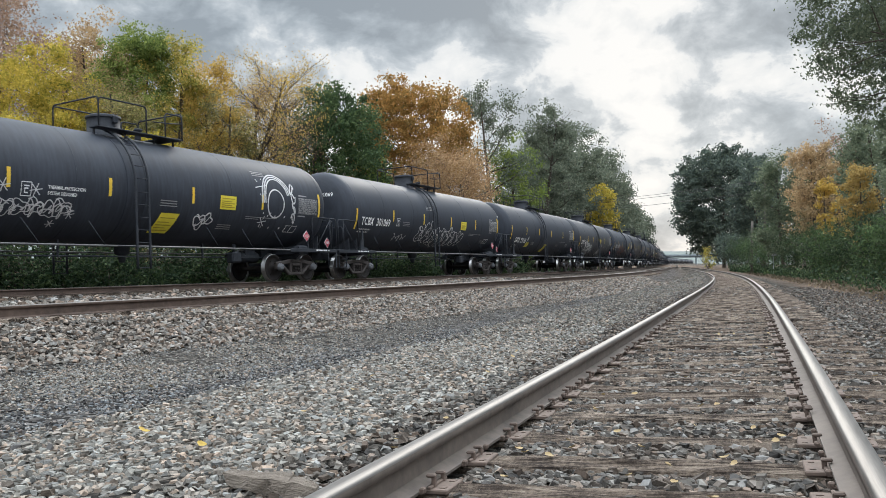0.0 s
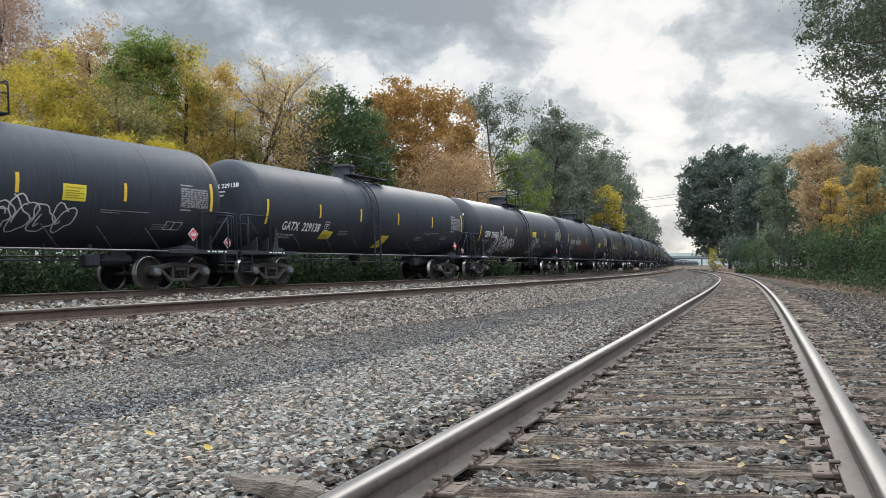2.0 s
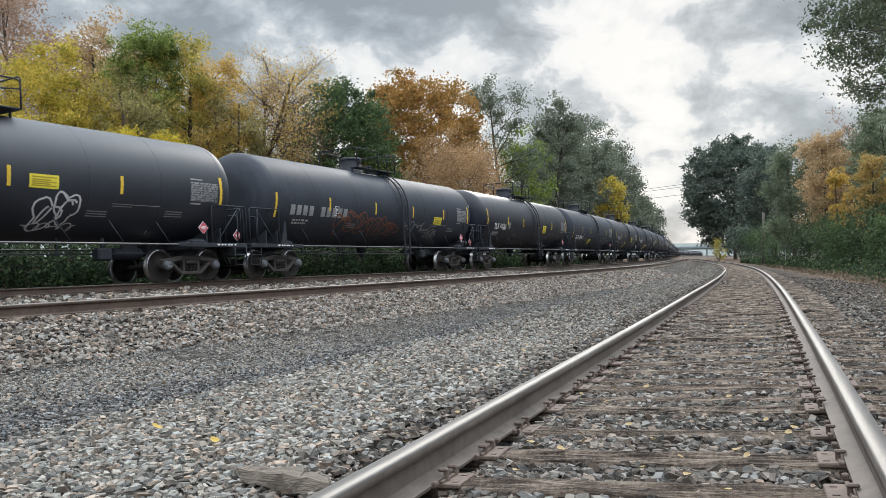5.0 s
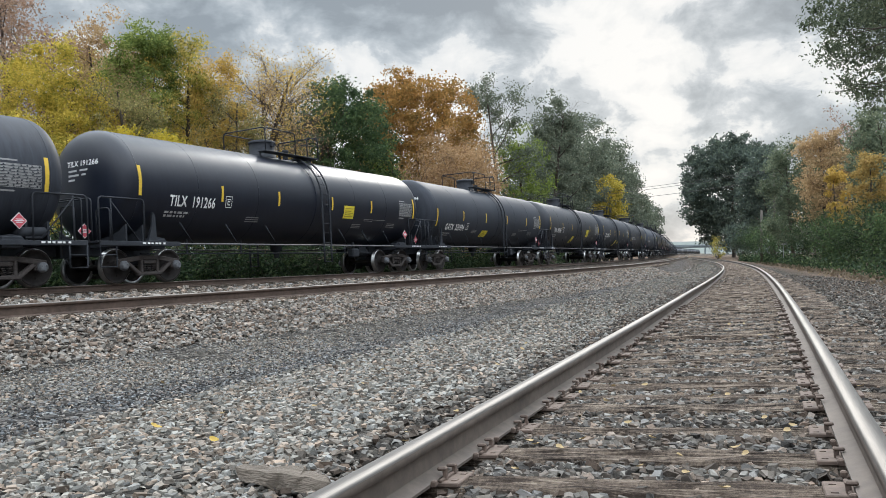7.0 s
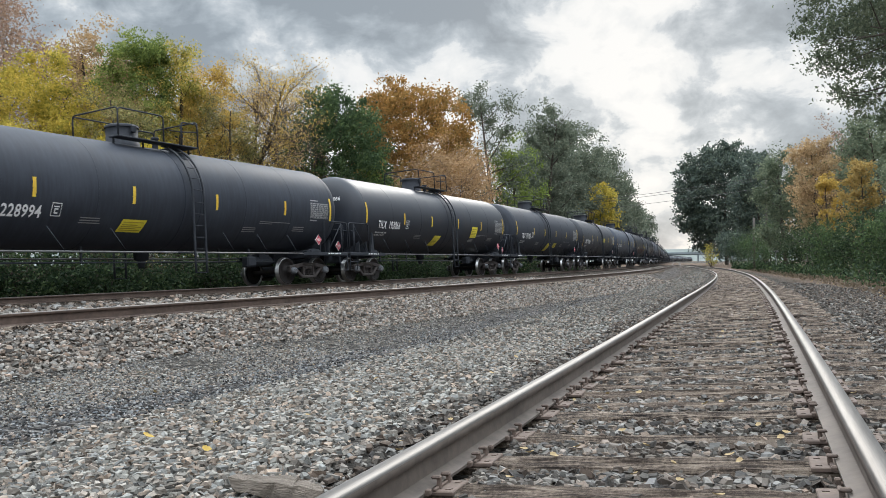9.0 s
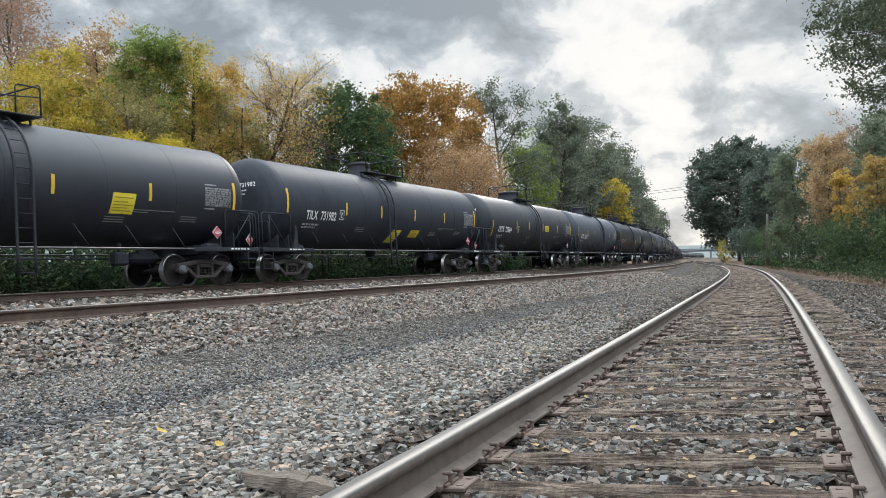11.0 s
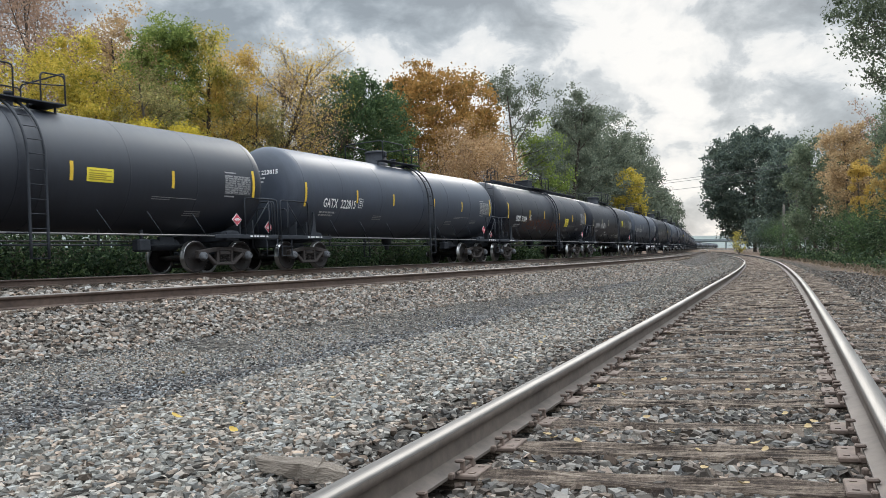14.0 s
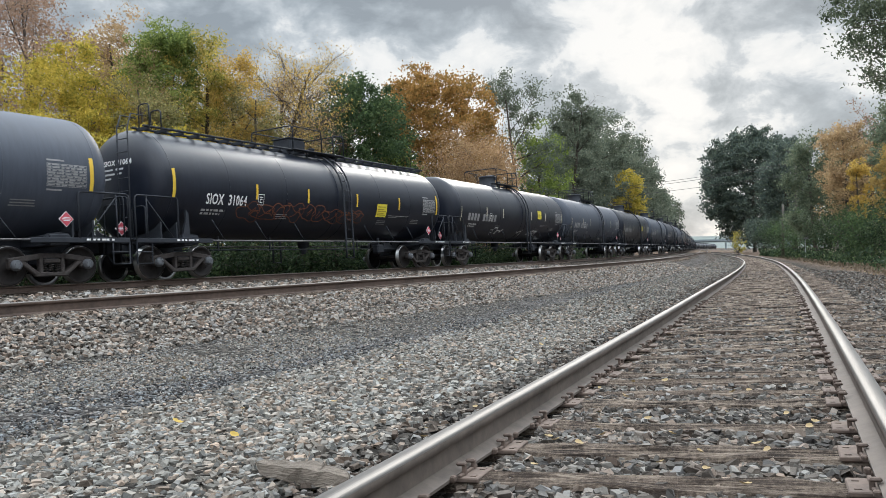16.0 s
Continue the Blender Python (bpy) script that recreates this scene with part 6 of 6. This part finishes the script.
SPECS = [
    {"label": "matte black tank car sprayed with white graffiti", "bars": False, "panel": 5.9, "c": -3.92, "lad": -0.6,
     "stripes": (-4.38, -1.54, 1.35, 4.3), "decals": [(0.1, 0.76, -1.35, -0.68, 0.18), (2.43, 3.1, -0.44, -0.03, 0)],
     "notices": ((0.15, -0.35), (2.5, -0.95), (4.0, 0.9)), "words": (("THERMAL PROTECTION", -3.2, -0.30), ("SYSTEM DESIGNED", -3.2, -0.44)),
     "tags": [("script", 0.030, GRAF_W, -4.6, -2.4, -1.05, -0.6, 9, 1), ("bubble", 0.026, GRAF_W, -4.7, -2.6, -1.0, -0.55, 6, 3), ("star", 0.022, GRAF_W, (-4.3, -0.3, 0.17), (-3.5, -0.35, 0.16), (-2.5, -0.9, 0.14), (-4.4, -1.15, 0.13), (-2.9, -1.2, 0.12)),
              ("ring", 0.045, GRAF_W, 4.95, -0.12, 1.0), ("star", 0.03, GRAF_W, (4.3, 0.4, 0.30), (4.4, -0.75, 0.2)), ("bubble", 0.04, GRAF_W, 1.6, 2.2, -1.05, -0.6, 2, 8)]},
    {"label": "matte black tank car with white lettering and looping graffiti", "mark": "TCBX 301069", "front": -0.38, "panel": 6.0, "num": -7.0, "wide": 0.80, "c": -3.97, "lad": -0.6,
     "stripes": (-4.43, -1.55, 1.35, 4.27), "decals": [(2.49, 3.12, -0.44, -0.04, 0)], "notices": ((-3.4, -0.35), (-1.2, 0.45), (5.3, -0.95)),
     "tags": [("bubble", 0.034, GRAF_W, -1.9, 2.9, -1.35, -0.35, 9, 11), ("script", 0.024, GRAF_W, -3.9, -2.8, -1.25, -0.85, 5, 12)]},
    {"label": "matte black tank car with bright yellow decals", "mark": "GATX 229138", "num": -6.5, "wide": 0.74, "base": -0.86, "c": -3.88, "lad": -0.75, "stripes": (-4.42, -1.67, 1.23, 4.23),
     "decals": [(-0.05, 0.50, -1.52, -0.85, 0.28), (-4.15, -3.5, -1.15, -0.82, 0.10)]},
    {"label": "glossy black tank car with white sprayed lettering shapes", "finish": "satin", "mark": "CBTX 739554", "front": -0.4, "air": -5.5, "dome": 1.2, "num": -6.75, "wide": 0.70, "c": -4.3, "lad": 0.1,
     "stripes": (-3.95, -1.76, 0.84, 3.82), "decals": [(1.32, 2.06, -0.35, -0.03, 0)],
     "tags": [("bubble", 0.055, GRAF_W, -4.8, -1.8, -1.5, -0.45, 6, 21), ("bubble", 0.05, GRAF_W, 1.6, 2.6, -1.45, -0.35, 2, 22), ("script", 0.03, GRAF_W, 1.4, 2.8, -1.5, -1.2, 5, 23)]},
    {"label": "matte black tank car with faded rust-coloured graffiti", "bars": True, "air": 7.0, "lad": 1.0, "stripes": (-4.3, -1.1, 1.91, 4.71), "decals": [(3.79, 4.54, -0.58, -0.25, 0)],
     "tags": [("bubble", 0.055, GRAF_R, -3.6, 0.8, -1.2, -0.4, 6, 31), ("script", 0.035, FADED, 1.2, 3.0, -1.0, -0.5, 5, 33), ("bubble", 0.03, FADED, 3.4, 4.4, -1.35, -0.8, 3, 32)]},
    {"label": SHINY, "finish": "gloss", "mark": "TILX 191266", "front": 0.05, "num": -6.35, "wide": 0.68, "c": -3.94, "lad": 0.85, "stripes": (-4.23, -1.53, 1.47, 4.02), "decals": [(2.2, 2.85, -0.62, -0.15, 0)], "shift": 0.15},
    {"label": FLAT, "mark": "GATX 228994", "num": -6.35, "wide": 0.74, "base": -0.84, "c": -3.74, "lad": 0.75, "stripes": (-4.39, -1.43, 1.64, 4.76), "decals": [(-1.78, -1.0, -1.16, -0.77, 0.10)]},
    {"label": "glossy black tank car with slanted yellow decals", "finish": "satin", "mark": "TILX 193066", "front": 0.0, "num": -6.45, "wide": 0.70, "c": -3.9, "lad": 0.6, "stripes": (-4.2, -1.5, 1.4, 4.2), "decals": [(-1.2, -0.55, -1.3, -0.75, 0.25), (3.0, 3.7, -0.75, -0.2, 0.05)]},
    {"label": "matte black tank car with two yellow decals", "mark": "TILX 731982", "front": 0.0, "num": -6.35, "wide": 0.68, "c": -4.15, "lad": -0.75, "stripes": (-3.86, -1.34, 1.38, 4.08), "decals": [(-0.38, 0.3, -1.44, -0.79, 0.2), (1.21, 1.95, -1.11, -0.76, 0.06)]},
    {"label": "glossy black tank car with a small yellow decal", "finish": "satin", "mark": "CBTX 739664", "front": -0.4, "air": -5.5, "dome": 1.3, "num": -6.55, "wide": 0.72, "c": -3.33, "lad": 0.3, "stripes": (-3.61, -1.41, 1.25, 4.24), "decals": [(1.65, 2.39, -0.34, 0.0, 0)], "notices": ((-1.5, -0.75), (-1.6, -1.05), (4.8, -1.0))},
    {"label": GREY, "finish": "grey", "mark": "GATX 222815", "front": -0.2, "num": -6.4, "wide": 0.68, "c": -4.05, "lad": 1.1, "stripes": (-4.3, -1.69, 1.64, 4.24)},
    {"label": "glossy black tank car with a running board along its top", "finish": "gloss", "mark": "SIOX 31064", "front": -0.06, "num": -6.2, "wide": 0.68, "c": -3.82, "lad": 0.6, "square": 1, "board": 1,
     "stripes": (-4.02, -1.43, 1.42, 4.27), "decals": [(2.72, 3.4, -0.68, -0.18, 0)], "tags": [("bubble", 0.03, GRAF_R, -4.4, 1.8, -1.0, -0.4, 9, 41)]},
    {"label": "glossy black tank car with small white scrawls", "finish": "gloss", "bars": True, "pale": True, "decals": [(3.0, 3.6, -0.25, 0.2, 0)],
     "tags": [("script", 0.05, GRAF_W, -3.2, -1.6, -1.35, -0.85, 3, 51), ("script", 0.05, GRAF_W, 0.4, 1.2, -1.4, -0.9, 2, 52), ("bubble", 0.04, GRAF_W, 2.2, 3.4, -1.35, -0.95, 2, 53)]},
]
REST = ["grey", "gloss", "grey", "matte", "grey", "gloss", "matte", "grey", "matte", "gloss", "grey", "matte", "grey", "gloss", "matte", "grey", "gloss", "matte", "grey", "matte"]
SPECS += [{"label": {"grey": GREY, "gloss": SHINY, "matte": FLAT}[k], "finish": k, "bars": True, "pale": True, "decals": [(2.6, 3.3, -0.3, 0.1, 0)] if n % 2 else []} for n, k in enumerate(REST)]
FIRST = 23.92 - 0.5 * PITCH      # where the leading car's middle stands at the start
TRAIN = [tank_car(s) for s in SPECS]
for n in range(26):
    k = REST[(n * 7 + 3) % len(REST)]
    TRAIN.append(far_car(k, {"grey": GREY, "gloss": SHINY, "matte": FLAT}[k]))


def car_pose(s):
    x, y, h = MAIN.at(s, FAR_C)
    return pose(float(x), float(y), FAR_Z - 0.035, 0, -2.6, math.degrees(float(h)))


def motions():
    """The train rolls towards the stand at a steady speed; wheels of the cars that pass turn with it."""
    for n, (car, wheels) in enumerate(TRAIN):
        s0 = FIRST + n * PITCH + (SPECS[n].get("shift", 0.0) if n < len(SPECS) else 0.0)
        walk(car, [(k * 0.5, car_pose(s0 - SPEED * k * 0.5)) for k in range(33)])
        if n < 13:
            for w, ay in wheels:
                rows = []
                for k in range(481):
                    a = (SPEED * k / 30.0 / WHEEL_R) % (2 * math.pi)
                    rows.append((k / 30.0, Matrix.Translation((0, ay, WHEEL_R)) @ Matrix.Rotation(a, 4, "X")))
                walk(w, rows)




# ---------------------------------------------------------------- far end of the line and small things
# Pale and bluish: distance haze is mixed into the concrete colour.
CONCRETE = surface("hazed_concrete", (0.19, 0.23, 0.25), (0.30, 0.34, 0.36), 3, 0.85, 0, 0.2, 0.02)
POLE_WOOD = surface("weathered_pole", (0.055, 0.048, 0.042), (0.13, 0.115, 0.10), 8, 0.9, 0, 0.4, 0.01, 0, (6, 6, 0.6))
# Muted grey-green of the hills has the haze of distance painted in.
HILL = surface("hazed_wood", (0.10, 0.125, 0.118), (0.17, 0.195, 0.185), 0.08, 0.95, 0, 0.0)
METAL = surface("galvanised_metal", (0.30, 0.31, 0.32), (0.46, 0.47, 0.48), 5, 0.5, 0.6, 0.1, 0.002)
OLD_WOOD = surface("pale_old_wood", (0.10, 0.082, 0.066), (0.30, 0.25, 0.205), 9, 0.95, 0, 0.8, 0.02, 0, (1.0, 14.0, 8.0))
WIRE = surface("dark_wire", (0.03, 0.03, 0.03), (0.06, 0.06, 0.06), 5, 0.6, 0, 0.0)


def make_overpass():
    ob = tagged(new("overpass"), "haze-pale concrete road overpass far down the line", "bridge")
    ob.matrix_basis = pose(-80, 905, -0.3, 0, 0, 8)
    part("deck", Geo().box((0, 0, 9.0), (150, 11, 1.0), 0, 0.1), CONCRETE, ob)
    for y in (-5.4, 5.4):
        part("parapet", Geo().box((0, y, 10.1), (150, 0.3, 1.1), 0, 0.05), CONCRETE, ob)
    for y in (-4, -1.3, 1.3, 4):
        part("girder", Geo().box((0, y, 7.9), (150, 0.5, 1.2), 0, 0.05), CONCRETE, ob)
    for x in (-34, -12, 14, 36):
        part("pier", Geo().box((x, 0, 3.65), (1.3, 9, 7.3), 0, 0.2), CONCRETE, ob)
    for x in (-75, 75):
        part("abutment", Geo().box((x, 0, 4.75), (18, 11.4, 9.5), 0, 0.2), CONCRETE, ob)


make_overpass()


def make_ridge():
    """Low wooded rise on the horizon, all round."""
    r = np.random.default_rng(71)
    n = 260
    a = np.linspace(0, 2 * np.pi, n, endpoint=False)
    top = 16 + 9 * np.sin(3 * a + 1) + 6 * np.sin(11 * a) + r.normal(0, 1.6, n)
    rad = 1500 + 200 * np.sin(2 * a)
    v = []
    for k, h in ((0.9, 0.0), (1.0, 0.75), (1.02, 1.0), (1.2, 0.9)):
        v.append(np.stack([rad * k * np.cos(a), rad * k * np.sin(a), np.maximum(top, 23) * h - 0.5], -1))
    i, j = np.meshgrid(np.arange(3), np.arange(n), indexing="ij")
    f = np.stack([i * n + j, i * n + (j + 1) % n, (i + 1) * n + (j + 1) % n, (i + 1) * n + j], -1).reshape(-1, 4)
    tagged(new("backdrop", bulk("backdrop", np.concatenate(v), f[:, ::-1], HILL, True)), "low wooded hills on the horizon", "hills", "", "structure")


make_ridge()


def utility_pole(x, y, h, label, arms=True):
    ob = tagged(new("utility_pole"), label, "utility pole")
    ob.matrix_basis = pose(x, y, -0.4, 0, 1.0, 20)
    part("shaft", Geo().tube([(0, 0, 0), (0, 0, h * 0.5), (0, 0, h)], [0.16, 0.14, 0.11], 10), POLE_WOOD, ob)
    if arms:
        for z in (h - 0.5, h - 1.6):
            part("crossarm", Geo().box((0, 0.14, z), (2.4, 0.1, 0.12), 0, 0.015), POLE_WOOD, ob)
            for k in (-1.1, -0.55, 0.55, 1.1):
                part("insulator", Geo().lathe([(z + 0.06, 0.03), (z + 0.1, 0.05), (z + 0.2, 0.04), (z + 0.22, 0.0)], "z", 8, 0, (k, 0.14, 0)), METAL, ob)
    return ob


utility_pole(0.35, 95.0, 10.6, "wooden utility pole with crossarms among the trees")
utility_pole(-0.9, 88.0, 5.4, "short bare wooden post beside the line", False)


def make_wires():
    for k, (z0, z1) in enumerate(((9.9, 9.3), (9.6, 8.9), (8.6, 8.2))):
        pts = []
        for t in np.linspace(0, 1, 25):
            pts.append((0.35 - 60 * t - 0.3 * k, 95.0 + 20 * t, z0 + (z1 - z0) * t - 1.1 * 4 * t * (1 - t)))
        g = Geo().tube(pts, 0.022, 5)
        tagged(part("overhead_wire", g, WIRE, None), "thin dark overhead wire crossing the tracks", "wire", "overhead wires")


make_wires()


def small_sign(x, y):
    ob = tagged(new("trackside_sign"), "small pale rectangular sign on a thin post", "sign")
    ob.matrix_basis = pose(x, y, -0.3, 0, 0, 12)
    part("post", Geo().box((0, 0, 0.9), (0.06, 0.04, 1.8), 0, 0.005), METAL, ob)
    part("board", Geo().box((0, -0.035, 1.75), (0.5, 0.02, 0.34), 0, 0.006), METAL, ob)


small_sign(1.0, 74.0)


def broken_timber(x, y, z, length, turn):
    """A split end of old tie lying in the ballast."""
    r = np.random.default_rng(int(abs(x * 100)))
    prof = [(-0.06, -0.02), (-0.05, 0.03), (0.0, 0.038), (0.045, 0.022), (0.06, -0.015), (0.0, -0.04)]
    g, vs, n = Geo(), [], 6
    for i, t in enumerate(np.linspace(-0.5, 0.5, 10)):
        k = 1 - 0.35 * abs(t) ** 2 * 4
        for y_, z_ in prof:
            vs.append((t * length + r.normal(0, 0.012), y_ * k + r.normal(0, 0.006), z_ * k + r.normal(0, 0.006)))
    fs = [(i * n + k, i * n + (k + 1) % n, (i + 1) * n + (k + 1) % n, (i + 1) * n + k) for i in range(9) for k in range(n)]
    g.add(vs, fs + [tuple(range(n))[::-1], tuple(range(54, 60))])
    ob = tagged(part("broken_timber", g, OLD_WOOD, None), "split weathered piece of old tie in the gravel", "timber")
    ob.matrix_basis = pose(x, y, z, 0, 4, turn)


broken_timber(-1.62, 2.40, float(ground_z(np.array([-1.62]), np.array([2.40]))[0]) + 0.045, 0.34, 8)
broken_timber(2.9, 11.5, -0.26, 0.7, 60)


def fallen_leaves():
    """Dry leaves lying on stones and ties: singles close by, a scatter further off."""
    r = np.random.default_rng(81)
    def one(x, y, z, s, mat, k):
        vs = []
        for i, t in enumerate(np.linspace(-1, 1, 7)):
            w = 0.55 * (1 - t * t) ** 0.6 * (1 + 0.25 * (i % 2))
            curl = 0.35 * t * t
            vs += [(t * s, -w * s, curl * s + 0.3 * w * s), (t * s, 0, curl * s), (t * s, w * s, curl * s + 0.3 * w * s)]
        fs = []
        for i in range(6):
            for q in (0, 1):
                fs.append((3 * i + q, 3 * i + 3 + q, 3 * i + 4 + q, 3 * i + 1 + q))
        ob = part("fallen_leaf", Geo().add(vs, fs, 0, True), mat, None)
        ob.matrix_basis = pose(x, y, z, *r.uniform(-25, 25, 2), r.uniform(0, 360))
        tagged(ob, k, "leaf", "fallen leaves")
    n = 0
    for _ in range(400):
        x, y = r.uniform(-5.5, 1.8), r.uniform(2.2, 9.5)
        if not (-57 < math.degrees(math.atan2(x, y)) < 12):
            continue
        ds = float(SIDE.offset(np.array([x]), np.array([y]))[0]) - SIDE_C
        if abs(abs(ds) - 0.75) < 0.15 or (ds < -1.2 and r.random() < 0.8):
            continue
        z = float(ground_z(np.array([x]), np.array([y]))[0]) + (0.055 if abs(ds) < 1.3 else 0.045)
        one(x, y, z, r.uniform(0.012, 0.027), FALLEN, "dry yellow leaf lying on the ballast")
        n += 1
        if n > 60:
            break
    for x, y, size in ((-0.77, 3.41, 0.024), (-0.83, 3.24, 0.028), (-0.95, 3.30, 0.024), (-0.14, 3.30, 0.022), (-0.82, 3.56, 0.018), (-1.0, 3.36, 0.026),
                       (-0.04, 3.90, 0.020), (-0.91, 2.88, 0.022), (-0.46, 2.97, 0.02), (-0.29, 2.90, 0.02), (-0.86, 4.37, 0.018), (-1.93, 6.34, 0.03)):
        one(x, y, float(ground_z(np.array([x]), np.array([y]))[0]) + 0.05, size, FALLEN, "curled dry tan leaf lying on the stones")
    for x, y, size in ((-2.90, 3.15, 0.034), (-2.32, 2.88, 0.026)):
        one(x, y, float(ground_z(np.array([x]), np.array([y]))[0]) + 0.05, size, L_GOLD, "curled orange-tan leaf on the gravel")
    n = 1400
    x, y = r.uniform(-1, 9, n), r.uniform(12, 70, n)
    ds = SIDE.offset(x, y) - SIDE_C
    keep = (ds > 3.2) & (ds < 9)
    pos = np.stack([x, y, ground_z(x, y) + 0.03], -1)[keep]
    v, f = leaves(pos, np.full(len(pos), 0.08), r)
    tagged(new("leaf_litter", bulk("leaf_litter", v, f, FALLEN)), "scattered dry leaves on the verge", "leaves", "", "stuff")


fallen_leaves()


def verge_grass():
    """Thin tufts of dry grass and weeds along the wood's edge."""
    r = np.random.default_rng(91)
    n = 1500
    y = r.uniform(14, 90, n)
    ds = 3.6 + r.exponential(1.3, n)
    x = np.interp(y, SIDE.y, SIDE.x) + SIDE_C + ds
    pos = np.stack([x, y, ground_z(x, y) + r.uniform(0.02, 0.22, n)], -1)
    v, f = leaves(pos, np.full(n, 0.17), r, -1.6)
    tagged(new("verge_grass", bulk("verge_grass", v, f, DRY)), "dry grass at the wood's edge", "grass", "", "stuff")
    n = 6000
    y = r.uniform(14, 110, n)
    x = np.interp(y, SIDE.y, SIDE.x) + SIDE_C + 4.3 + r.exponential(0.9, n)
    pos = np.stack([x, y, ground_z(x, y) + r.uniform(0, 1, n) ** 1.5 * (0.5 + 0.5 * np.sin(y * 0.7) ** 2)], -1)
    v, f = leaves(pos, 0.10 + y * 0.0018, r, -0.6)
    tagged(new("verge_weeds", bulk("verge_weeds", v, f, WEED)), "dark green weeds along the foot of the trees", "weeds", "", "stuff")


verge_grass()
motions()
